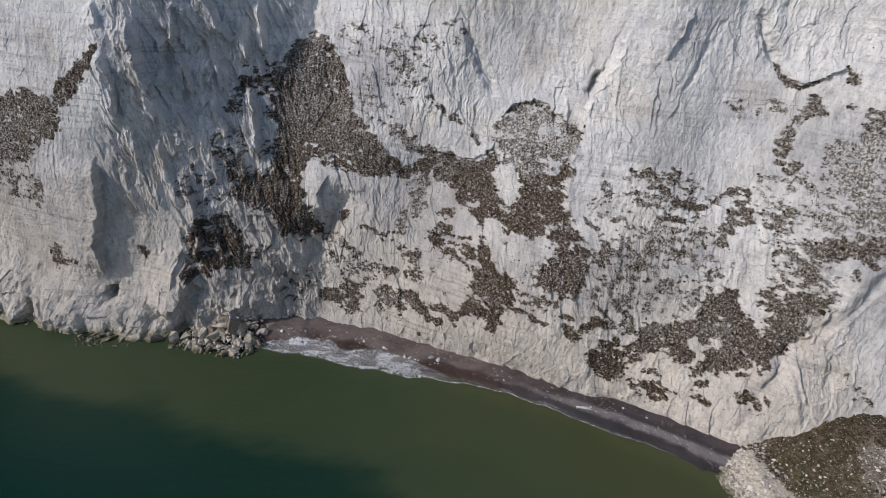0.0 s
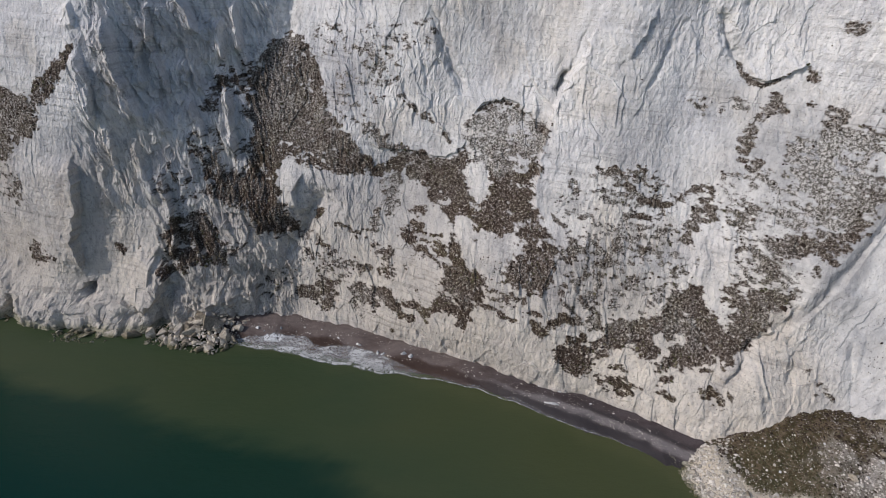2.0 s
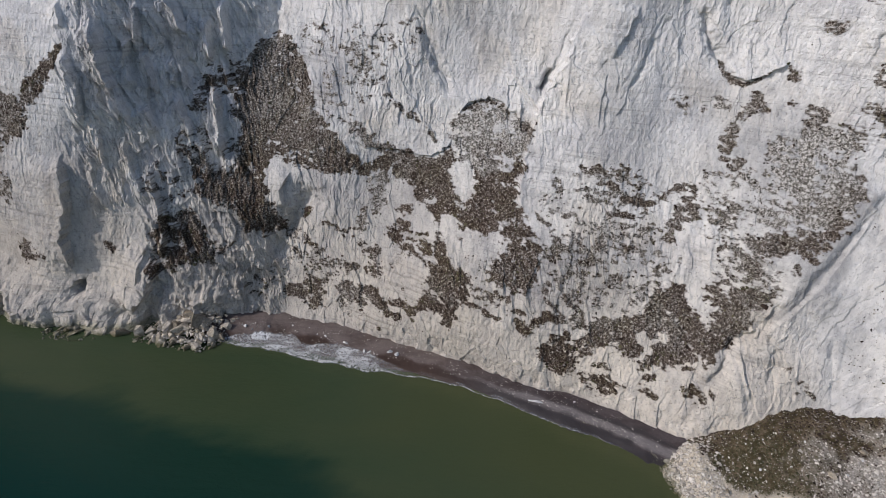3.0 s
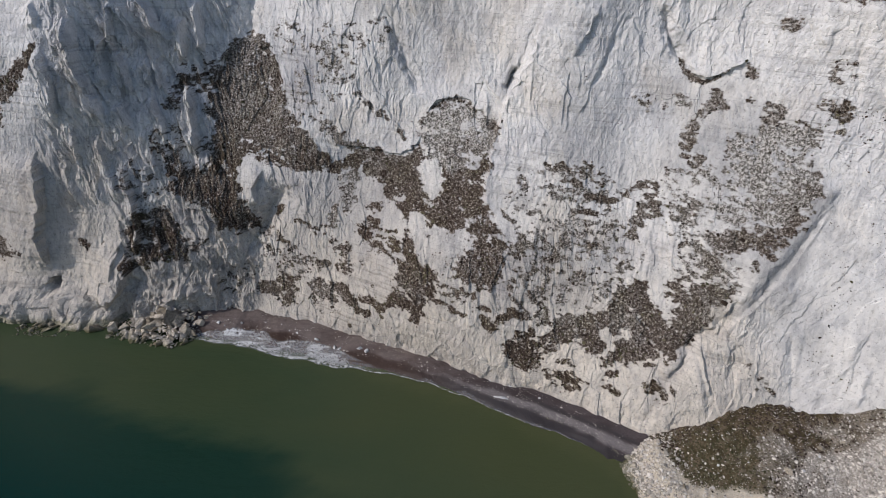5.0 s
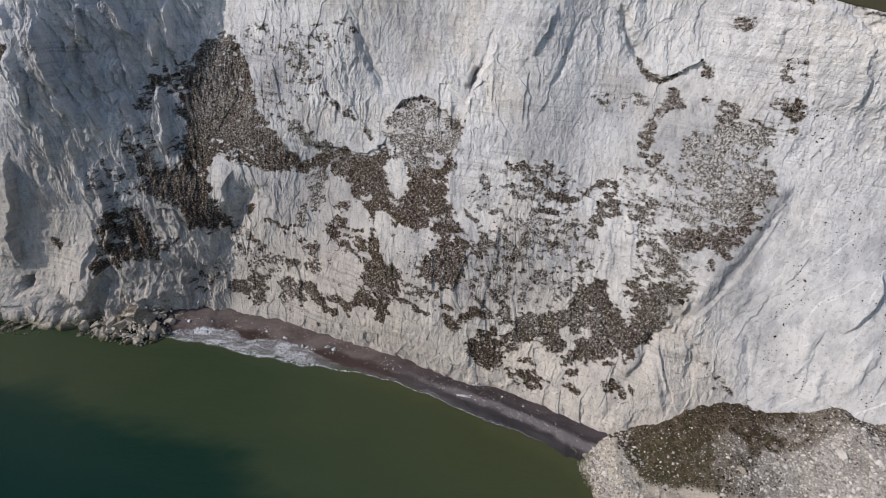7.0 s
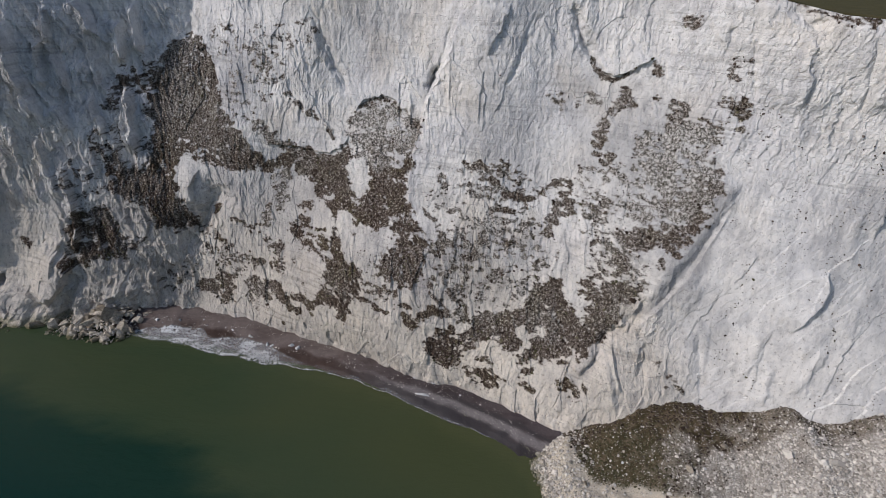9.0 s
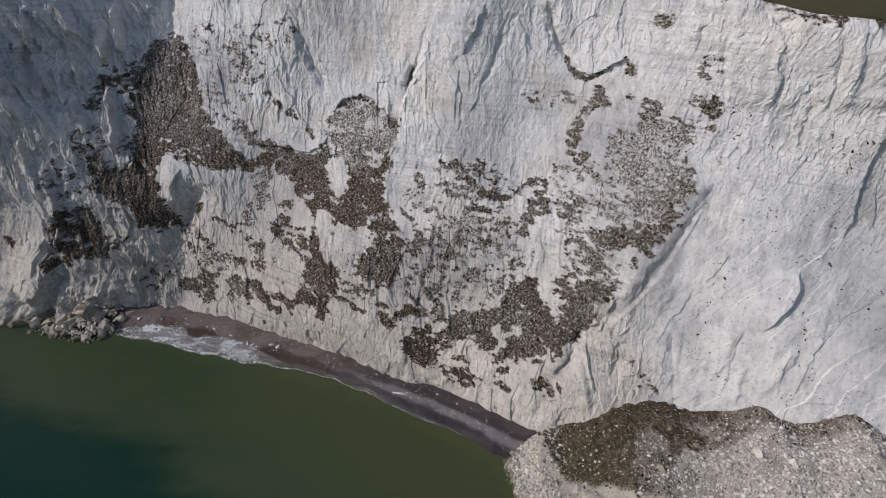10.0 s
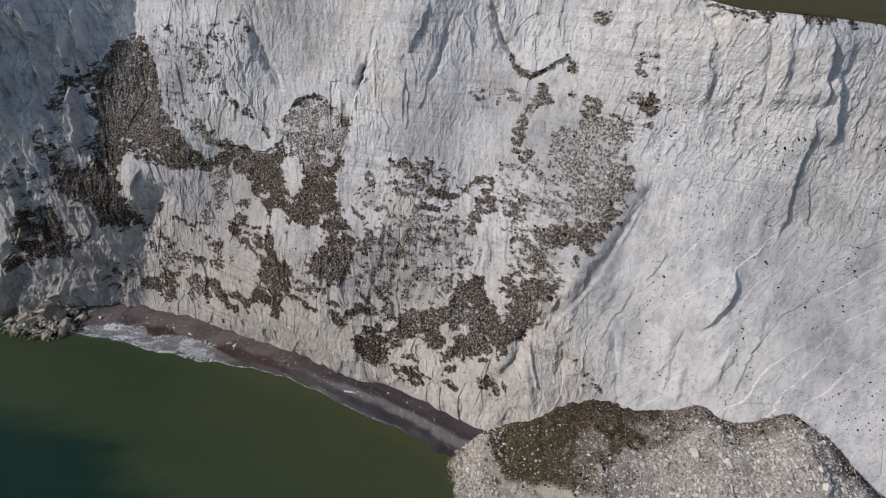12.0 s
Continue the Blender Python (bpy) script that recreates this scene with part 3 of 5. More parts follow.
bed([(25.0, 54.1), (25.2, 59.0), (25.8, 62.1), (33.5, 64.2), (39.9, 68.1), (39.6, 61.8), (38.9, 55.4), (41.0, 49.5), (43.4, 48.2), (45.9, 42.9), (43.6, 38.3), (43.9, 32.8), (38.1, 30.4), (33.7, 32.1), (29.2, 32.4), (30.8, 35.8), (34.0, 40.9), (33.7, 45.8), (29.4, 43.8), (24.8, 44.7), (21.6, 44.0), (22.2, 46.7), (17.0, 46.8), (18.2, 48.9), (22.3, 51.6)], 0.93, 0.05)
bed([(10.9, 49.0), (16.8, 49.3), (15.2, 45.3), (15.0, 41.0), (17.9, 37.4), (19.5, 33.9), (23.8, 32.8), (25.3, 29.1), (24.3, 24.7), (17.8, 20.8), (15.8, 23.6), (17.5, 27.6), (11.7, 27.4), (12.4, 30.9), (7.2, 32.0), (2.6, 31.2), (2.4, 33.9), (7.0, 35.2), (10.8, 32.8), (14.2, 33.7), (13.9, 38.5), (14.5, 42.4), (12.3, 44.9)], 0.93)
bed([(-3.3, 38.4), (5.5, 41.5), (5.1, 38.7), (2.6, 37.9), (2.8, 35.1), (-0.9, 34.3), (-2.5, 36.6)], 0.95)
bed([(0.4, 45.9), (5.1, 46.5), (5.2, 44.6), (1.7, 44.5)], 0.9)
patch([(1.9, 41.3, 0.8), (4.9, 41.3, 1.0)], 0.9)
patch([(7.7, 39.1, 0.5), (10.3, 40.0, 0.6)], 0.9)
patch([(4.8, 36.3, 0.6), (6.9, 36.5, 0.6)], 0.85)
bed([(7.9, 36.2), (12.9, 38.3), (13.5, 35.2), (10.8, 33.5)], 0.9)
bed([(11.3, 27.3), (15.4, 30.1), (21.6, 30.6), (25.3, 29.1), (25.1, 25.9), (20.6, 22.6), (15.8, 23.6), (12.2, 25.1)], 0.93)
bed([(10.0, 21.7), (13.8, 24.4), (17.8, 22.8), (22.5, 23.2), (20.8, 17.9), (19.5, 15.6), (17.0, 16.9), (16.3, 19.3), (11.6, 19.6)], 0.95)
patch([(-10.2, 17.1, 1.5), (-5.6, 17.0, 1.9), (-3.3, 14.8, 2.1), (-1.1, 12.6, 1.6), (3.0, 13.5, 1.0)], 0.95)
patch([(-0.2, 16.4, 1.2), (4.4, 17.7, 1.8), (7.1, 16.3, 1.4), (9.1, 17.8, 1.0), (11.6, 20.9, 1.6)], 0.95)
bed([(-20.3, 17.8), (-15.8, 19.9), (-11.1, 17.8), (-9.0, 15.3), (-9.3, 10.5), (-13.9, 7.3), (-18.0, 7.6), (-20.1, 11.2)], 0.75, 0.2)
bed([(-41.2, 12.4), (-37.2, 14.4), (-24.8, 16.8), (-25.5, 8.7), (-29.1, 6.2), (-33.3, 8.2), (-36.0, 8.8), (-40.6, 8.8)], 0.85, 0.1)
bed([(-10.0, 55.0), (-4.5, 56.3), (-3.4, 52.0), (-4.2, 47.5), (-2.4, 44.3), (-6.0, 42.5), (-9.1, 46.1)], 0.78, 0.6)
patch([(-10.4, 43.3, 1.0), (-11.7, 39.3, 1.3), (-10.6, 36.9, 1.7)], 0.7, 0.4)
bed([(-25.2, 36.1), (-21.6, 36.4), (-15.2, 35.7), (-11.9, 36.7), (-15.2, 33.6), (-21.6, 34.4)], 0.85, 0.2)
patch([(-31.5, 28.3, 0.7), (-27.3, 28.3, 0.7)], 0.85)
patch([(-32.4, 38.0, 1.1), (-30.0, 40.4, 0.9)], 0.7)
patch([(-9.4, 24.2, 1.0), (-5.1, 26.4, 1.2)], 0.7)
patch([(-17.1, 22.8, 0.9), (-13.7, 24.3, 1.1)], 0.8, 0.2)
patch([(0.1, 27.8, 0.8)], 0.8)
patch([(-5.0, 31.6, 1.2), (-10.7, 29.4, 1.0)], 0.8, 0.2)
patch([(19.4, 42.0, 0.6), (23.2, 40.6, 0.7)], 0.9)
patch([(3.8, 21.7, 0.5)], 0.8)
patch([(6.0, 22.8, 0.5)], 0.8)
patch([(8.5, 22.6, 0.6)], 0.8)
patch([(7.8, 13.6, 0.8)], 0.8)
patch([(-4.4, 6.8, 0.8)], 0.8)
bed([(20.3, 76.4), (23.5, 78.3), (27.1, 81.2), (31.7, 79.8), (37.1, 77.7), (41.3, 75.9), (41.3, 72.7), (39.9, 68.3), (33.6, 62.7), (28.3, 60.2), (22.7, 61.1), (19.0, 65.8), (17.4, 69.4), (18.5, 73.7)], 0.76, 0.9)
bed([(28.6, 70.1), (33.2, 69.2), (39.9, 68.5), (33.6, 62.7), (28.3, 60.2), (25.4, 61.5), (24.6, 66.2)], 0.8, 0.5)
patch([(20.8, 76.9, 0.6), (24.4, 78.6, 0.8), (27.5, 80.3, 0.6), (30.4, 80.0, 0.6), (33.5, 79.2, 0.6), (36.6, 78.1, 0.6)], 0.72, 0.2)
patch([(38.6, 74.4, 1.1), (40.8, 74.2, 1.1)], 0.8, 0.2)
patch([(54.9, 66.8, 0.9), (57.7, 65.6, 1.1), (59.9, 67.8, 0.9), (62.4, 66.5, 0.9)], 0.88, 0.2)
patch([(66.2, 69.3, 0.5), (68.5, 67.6, 0.7)], 0.85, 0.2)
patch([(60.6, 62.9, 0.7), (63.5, 63.2, 0.9), (65.9, 62.8, 0.7)], 0.85, 0.2)
patch([(69.0, 64.1, 0.5), (71.4, 63.3, 0.7)], 0.85, 0.2)
patch([(75.3, 64.4, 1.1)], 0.7, 0.3)
patch([(68.2, 60.2, 0.9), (71.0, 59.6, 1.2), (73.4, 58.9, 1.1), (75.8, 59.2, 1.2)], 0.88, 0.1)
patch([(64.9, 54.5, 0.5), (68.8, 55.9, 0.9), (72.1, 55.2, 0.9), (74.3, 57.0, 0.7)], 0.95, 0.1)
patch([(78.1, 61.6, 0.5), (80.6, 64.0, 1.1), (83.3, 65.7, 1.6), (85.4, 65.0, 1.1)], 0.92, 0.1)
bed([(82.1, 63.5), (87.6, 63.3), (89.0, 58.2), (86.6, 56.0), (84.1, 57.5), (83.3, 54.4), (79.7, 54.2), (81.0, 58.8)], 0.82, 0.2)
patch([(80.7, 51.8, 1.4)], 0.8, 0.2)
patch([(69.3, 47.2, 1.4), (72.4, 48.4, 1.2)], 0.88, 0.1)
patch([(44.9, 51.7, 0.7), (47.2, 50.3, 0.7), (49.0, 48.3, 1.1), (50.7, 46.4, 1.4), (49.2, 43.2, 2.1), (46.7, 43.6, 1.4)], 0.8, 0.3)
patch([(51.2, 53.3, 0.7), (55.3, 53.3, 0.7)], 0.7, 0.3)
patch([(60.6, 46.0, 1.6)], 0.7, 0.4)
patch([(75.9, 49.0, 0.9)], 0.7, 0.2)
patch([(58.3, 42.2, 1.4), (63.1, 43.6, 0.9)], 0.7, 0.3)
patch([(65.8, 39.4, 0.9), (69.7, 39.8, 0.9)], 0.7, 0.2)
patch([(51.2, 36.7, 0.9), (54.5, 37.9, 0.9)], 0.7, 0.2)
patch([(77.8, 40.0, 1.1)], 0.75, 0.2)
patch([(78.1, 44.3, 0.7), (77.7, 42.6, 0.5)], 0.7, 0.2)
patch([(87.4, 45.1, 1.1)], 0.7, 0.2)
patch([(97.5, 89.3, 1.8), (99.1, 88.5, 1.4), (96.5, 86.3, 1.6), (93.5, 83.1, 1.2), (92.2, 79.3, 1.4), (91.9, 75.3, 1.2)], 0.75, 0.2)
patch([(94.9, 75.0, 1.1), (93.6, 72.5, 1.2)], 0.75, 0.3)
patch([(97.4, 70.9, 1.8)], 0.6, 0.8)
patch([(88.6, 97.8, 0.5), (89.5, 95.9, 0.5), (91.4, 94.0, 1.1), (94.0, 93.4, 0.7), (96.6, 94.4, 0.5), (98.3, 96.5, 0.5)], 0.68, 0.2)
bed([(101.5, 98.1), (103.9, 99.3), (105.0, 97.1), (104.8, 95.1), (103.0, 95.5)], 0.72, 0.2)
patch([(105.1, 90.0, 0.9)], 0.8, 0.2)
patch([(107.9, 88.3, 1.4), (110.3, 88.7, 1.2), (107.8, 86.0, 1.8), (107.4, 84.1, 1.4)], 0.72, 0.4)
patch([(117.7, 91.2, 1.2), (120.4, 90.0, 2.5), (121.3, 87.3, 2.3)], 0.55, 0.2)
patch([(119.1, 100.7, 1.6), (119.0, 97.6, 1.2)], 0.5, 0.4)
bed([(100.6, 80.8), (106.3, 83.3), (111.6, 86.3), (116.9, 86.0), (117.9, 82.3), (117.2, 78.2), (118.6, 75.2), (118.9, 71.1), (117.6, 67.6), (115.2, 63.7), (113.0, 61.2), (108.5, 62.0), (105.8, 68.6), (102.2, 71.8), (100.8, 75.5)], 0.84, 0.95)
bed([(95.8, 63.5), (101.2, 66.2), (107.1, 67.6), (112.6, 70.2), (117.9, 70.9), (116.7, 64.8), (107.3, 61.8), (101.5, 59.6), (97.2, 60.5)], 0.76, 0.65)
bed([(96.8, 56.1), (101.4, 60.2), (107.2, 62.4), (113.1, 62.5), (115.0, 66.3), (117.6, 67.0), (116.8, 63.5), (113.2, 58.6), (110.0, 53.9), (106.5, 55.5), (103.1, 53.8), (100.0, 53.6)], 0.9, 0.15)
bed([(114.0, 73.2), (117.8, 73.4), (118.4, 71.0), (115.3, 70.2)], 0.72, 0.2)
bed([(95.9, 52.3), (101.2, 52.7), (101.1, 47.0), (97.5, 44.5), (96.0, 48.2)], 0.8, 0.15)
patch([(104.5, 49.7, 1.0), (107.1, 51.0, 1.0)], 0.65, 0.3)
bed([(88.9, 41.3), (96.4, 44.0), (104.1, 46.6), (104.0, 43.7), (99.8, 38.9), (98.9, 34.3), (97.3, 29.6), (92.9, 28.4), (90.7, 31.9), (90.5, 35.4), (92.4, 36.9), (89.0, 39.2)], 0.9, 0.2)
bed([(77.6, 37.8), (84.7, 41.6), (85.6, 38.2), (87.9, 34.5), (89.3, 32.9), (91.4, 31.4), (96.6, 28.8), (93.7, 26.5), (91.3, 24.6), (87.9, 22.9), (84.6, 23.0), (83.2, 20.7), (80.4, 19.7), (76.7, 18.8), (76.1, 16.5), (73.8, 17.2), (72.2, 19.8), (69.9, 19.7), (67.5, 21.9), (61.3, 19.6), (58.1, 19.7), (58.6, 23.9), (60.9, 27.2), (70.3, 29.6), (74.9, 32.0)], 0.94, 0.1)
bed([(45.7, 17.1), (49.8, 18.6), (56.4, 19.5), (61.3, 19.6), (58.3, 15.8), (57.0, 11.9), (53.8, 9.8), (50.4, 10.1), (46.8, 13.0)], 0.98)
patch([(38.5, 23.0, 1.1), (42.0, 21.7, 2.0), (44.4, 23.8, 1.6), (47.7, 25.7, 1.6), (51.0, 25.0, 1.3)], 0.92)
bed([(50.1, 26.9), (58.4, 27.7), (61.0, 24.7), (53.7, 22.7)], 0.7, 0.2)
patch([(49.7, 19.9, 1.1), (53.8, 20.8, 1.1)], 0.7)
bed([(59.5, 10.9), (63.5, 12.1), (69.6, 12.2), (68.4, 8.9), (64.8, 6.6), (61.9, 7.8)], 0.92)
patch([(57.2, 13.2, 0.9), (56.4, 10.8, 0.7)], 0.8)
patch([(65.6, 15.3, 1.1), (62.4, 14.8, 0.7)], 0.6)
patch([(75.4, 15.4, 1.4), (77.6, 16.9, 0.9)], 0.82)
patch([(76.7, 12.5, 1.4), (77.8, 11.4, 1.1)], 0.75)
patch([(71.1, 12.3, 0.9)], 0.7)
patch([(84.6, 20.8, 0.7), (87.2, 22.1, 0.7)], 0.8)
bed([(84.7, 15.6), (87.6, 16.4), (89.9, 15.2), (89.8, 13.2), (86.4, 13.1)], 0.95)
patch([(91.4, 16.6, 0.5), (92.1, 15.4, 0.5)], 0.8)
patch([(112.1, 23.9, 0.7), (114.5, 21.9, 1.1), (116.3, 20.0, 0.7)], 0.8, 0.1)
patch([(109.6, 26.9, 1.4)], 0.4, 0.2)
patch([(111.9, 19.9, 0.9)], 0.6, 0.1)
patch([(-4.6, 79.8, 0.6), (1.1, 75.7, 1.0), (6.9, 72.8, 0.6), (13.2, 67.9, 0.6)], 0.6, 0.3)
patch([(45.9, 33.1, 0.7), (48.7, 30.6, 0.9), (50.9, 27.5, 0.7)], 0.75, 0.2)
patch([(53.1, 31.8, 0.9), (54.9, 29.7, 0.9), (58.3, 28.5, 0.7)], 0.7, 0.2)
patch([(24.2, 25.0, 0.6), (28.8, 25.1, 0.7), (31.0, 23.1, 1.1), (33.6, 23.1, 0.7)], 0.85)
patch([(36.4, 29.4, 0.5), (36.2, 27.0, 0.5)], 0.7)
patch([(38.3, 26.1, 0.7), (40.9, 25.4, 0.7)], 0.7)
bed([(-146.7, 71.4), (-136.7, 74.6), (-128.7, 74.3), (-124.3, 72.3), (-123.0, 64.7), (-125.6, 60.9), (-134.0, 56.8), (-138.1, 52.2), (-144.2, 50.4), (-149.3, 51.4), (-154.5, 56.3), (-153.0, 67.3)], 0.9, 0.2)
patch([(-107.6, 89.7, 0.7), (-112.0, 84.9, 1.8), (-117.7, 78.7, 2.8), (-121.9, 74.5, 2.8)], 0.92, 0.1)
bed([(-130.9, 26.6), (-126.4, 27.2), (-124.5, 23.3), (-118.8, 22.5), (-122.9, 19.1), (-129.2, 19.1)], 0.85)
patch([(110.0, 108.9, 1.8)], 0.42, 0.4)
patch([(120.5, 101.6, 1.1), (121.9, 98.8, 1.1)], 0.45, 0.4)
# band beside the slab's edge: the shade of grazing sun painted in grey
stain_shade([(122.4, 72.5, 1.6), (119.8, 66.6, 2.3), (117.2, 61.4, 3.0), (113.8, 55.1, 3.5), (110.0, 49.6, 3.5), (106.8, 43.9, 2.4), (105.8, 39.4, 1.2)], 0.7)
# front-facing wall: its dimmer light painted in as grey
stain_shade([(57.9, 73.0, 4.6), (69.0, 73.3, 4.6)], 0.35)
stain_shade([(0.1, 85.3, 3.7), (12.5, 74.8, 2.8)], 0.25)
bed([(-56.4, 61.6), (-46.0, 61.3), (-35.2, 59.4), (-24.3, 54.6), (-28.5, 53.0), (-37.0, 54.2), (-42.5, 57.2), (-46.6, 54.2), (-56.2, 55.8)], 0.8, 0.1)
patch([(-70.4, 62.2, 4.3), (-71.0, 56.9, 3.8), (-65.5, 53.3, 3.7), (-58.5, 55.8, 3.3)], 0.36, 0.3)
bare([(-65.2, 75.1), (-62.4, 73.7), (-60.9, 61.7), (-62.8, 51.9), (-66.2, 57.5)], 1)
bare([(-21.5, 69.9), (-17.4, 68.0), (-12.4, 61.8), (-9.4, 57.8), (-12.3, 57.6), (-16.3, 61.5), (-19.3, 65.2)], 1)
bare([(21.9, 63.3), (23.3, 62.7), (23.5, 59.3), (24.6, 56.2), (23.1, 53.5), (20.2, 54.5), (19.7, 56.7), (21.2, 59.7)], 1)
patch([(18.3, 48.2, 1.3), (24.6, 46.4, 1.7), (29.6, 45.9, 1.5)], 0.9)
bare([(72.7, 26.1), (75.0, 26.9), (76.9, 24.9), (76.6, 22.2), (73.7, 19.1), (72.2, 19.0), (75.4, 22.7), (74.3, 24.5)], 1)
bare([(77.3, 25.7), (79.9, 27.1), (81.6, 27.5), (80.3, 25.3), (77.8, 24.2)], 1)
bare([(85.4, 41.8), (88.9, 41.3), (88.3, 38.3), (91.2, 35.6), (89.2, 33.6), (87.5, 36.6)], 1)
bare([(83.9, 54.6), (88.0, 54.2), (91.5, 51.0), (90.7, 44.8), (88.9, 41.3), (86.2, 40.5), (84.5, 44.5), (85.8, 49.0)], 1)
bare([(-2.3, 33.2), (2.1, 29.9), (10.3, 31.8), (11.3, 27.6), (9.9, 22.6), (5.9, 19.4), (-4.6, 19.7), (-2.9, 26.1)], 0.8)
bare([(18.7, 43.0), (21.2, 42.7), (29.5, 42.7), (32.7, 42.8), (31.9, 40.4), (27.1, 38.0), (19.8, 36.8), (17.9, 39.7)], 0.85)
bare([(86.3, 62.3), (87.8, 63.5), (89.0, 58.2), (88.6, 55.8), (87.2, 56.2)], 0.8)
scarp([(-111.2, 15.0), (-112.2, 26.5), (-110.4, 39.7), (-111.3, 50.7), (-112.7, 57.4)], 4.4, 12.0)
gully([(138.6, 97.8), (138.7, 84.0)], 0.7, 0.7)
gully([(-46.0, 94.0), (-45.4, 104.4)], 3.2, 3.0)
gully([(-25.6, 49.3), (-33.3, 41.4), (-39.1, 29.4), (-46.7, 19.9)], 4.6, 4.2)
scarp([(-22.6, 69.9), (-10.8, 63.2), (2.3, 62.5), (11.3, 62.5), (16.4, 66.5), (17.9, 70.3)], 1.0, 22.0)
scarp([(53.5, 110.0), (50.0, 97.9), (44.5, 86.6), (40.0, 72.1), (38.7, 58.4), (43.2, 46.3)], 3.1, 10.0)
gully([(46.4, 92.6), (44.7, 88.1), (43.3, 83.6)], 4.5, 0.75, 0.5)
gully([(43.3, 83.3), (47.4, 95.3), (51.1, 108.3)], 0.8, 0.6, 0.3)
scarp([(60.7, 97.2), (63.6, 103.8), (65.8, 110.9)], 1.3, 10.0)
gully([(64.5, 85.4), (71.4, 100.1), (75.4, 111.5)], 0.6, 0.7)
gully([(81.6, 112.6), (85.1, 103.9), (90.4, 96.0)], 2.3, 1.3)
scarp([(89.6, 97.3), (92.4, 94.6), (98.1, 95.9), (103.0, 99.7)], 1.6, 12.0)
scarp([(18.6, 74.5), (20.9, 78.8), (27.5, 81.2), (35.0, 79.7), (38.3, 77.1)], 1.2, 14.0)
gully([(4.3, 107.4), (7.4, 98.8), (15.3, 84.8), (17.3, 80.1)], 1.6, 1.2)
scarp([(122.5, 108.9), (122.3, 99.1), (124.0, 90.6)], 1.2, 6.0, 0.5)
scarp([(130.8, 89.7), (131.5, 100.4), (131.1, 108.5)], 0.7, 6.0)
gully([(128.2, 112.8), (130.5, 110.2)], 2.6, 1.5)
gully([(107.4, 29.2), (105.0, 22.3)], 1.3, 1.2)
gully([(96.1, 25.9), (91.2, 19.1)], 1.6, 1.2)
scarp([(115.0, 30.8), (118.3, 40.1), (122.7, 49.5)], 0.32, 4.0, 0.5)
scarp([(123.9, 49.7), (128.1, 58.7)], 0.32, 4.0, 0.5)
scarp([(131.3, 24.0), (131.8, 32.4), (133.2, 43.7)], 0.32, 4.0, 0.5)
scarp([(117.3, 19.7), (117.4, 26.9), (118.0, 35.8)], 0.32, 4.0, 0.5)
scarp([(144.0, 27.2), (146.6, 35.8), (151.2, 48.2)], 0.32, 4.0, 0.5)
scarp([(141.3, 26.1), (141.3, 32.7), (142.9, 41.0)], 0.32, 4.0, 0.5)
gully([(-138.6, 1.7), (-138.0, 5.5)], 7.8, 2.2)
gully([(-109.0, 9.0), (-109.6, 11.5), (-111.2, 14.4)], 9.0, 1.6, 1.2)
scarp([(-89.8, 4.4), (-83.4, 15.1), (-80.6, 22.8)], 5.5, 10.0)
gully([(-96.0, 3.6), (-92.8, 5.1)], 3.9, 2.5)
gully([(-85.5, 3.0), (-80.5, 13.5)], 4.0, 4.0)
scarp([(-79.7, 21.9), (-79.0, 30.0), (-80.9, 40.4), (-84.1, 52.6)], 3.6, 8.0, 0.5)
gully([(142.3, 90.9), (140.8, 101.6), (139.7, 109.3)], 0.9, 0.5, 0.5)
gully([(105.8, 43.4), (101.4, 34.0), (96.3, 28.9), (90.9, 18.9)], 2.0, 1.5, 0.4)
gully([(118.3, 36.6), (119.9, 27.6), (121.2, 19.0)], 0.8, 1.2, 0.3)
scarp([(101.0, 16.2), (99.2, 22.8), (97.8, 29.4)], 1.2, 5.0, 0.3)
gully([(2.7, 107.2), (9.3, 93.4), (17.3, 77.8)], 0.9, 0.6, 0.3)
gully([(82.6, 111.0), (86.8, 101.4), (90.8, 95.1)], 0.9, 0.6, 0.3)
gully([(121.2, 106.9), (122.3, 99.7), (123.3, 91.6)], 0.6, 0.5, 0.3)
gully([(73.7, 110.6), (70.3, 101.2), (67.4, 89.4)], 0.5, 0.5, 0.2)
scarp([(111.2, 112.7), (114.6, 106.2), (117.8, 101.5)], 0.8, 6.0, 0.3)
gully([(117.7, 111.4), (117.0, 105.2), (116.2, 101.3)], 0.7, 0.5, 0.3)
scarp([(32.4, 99.7), (35.4, 88.6), (44.5, 78.7)], 0.9, 9.0, 0.3)

stain_shade([(152.7, 62.5, 6.0), (160.2, 65.6, 9.0), (167.2, 57.6, 9.2), (158.3, 50.2, 6.1)], 0.30)
stain_shade([(141.8, 62.7, 5.9), (145.3, 69.9, 4.4)], 0.40)
# darker grey tone over the west face
stain_shade([(-142.2, 40.9, 14.5), (-123.9, 29.2, 11.4), (-139.2, 15.2, 9.7)], 0.35)
# more painted shade, faint, on the same front-facing wall
stain_shade([(56.7, 74.0, 5.1), (69.2, 75.2, 8.5), (80.8, 69.9, 5.1)], 0.15)
stain_shade([(160.1, 60.6, 9.1), (165.9, 52.4, 7.7), (159.7, 43.6, 6.2)], 0.35)
stain_shade([(115.6, 43.4, 5.1), (122.9, 33.8, 4.2)], 0.40)
stain_shade([(30.3, 73.8, 7.3), (36.1, 65.3, 5.3)], 0.50)
# recess wall: shade deepened by grey in the colour
stain_shade([(-87.7, 76.2, 13.7), (-75.0, 68.7, 13.5), (-81.8, 50.9, 11.3)], 0.20)
stain_shade([(95.5, 85.6, 6.8), (102.0, 81.2, 6.8)], 0.35)
stain_shade([(150.6, 74.9, 5.9)], 0.40)
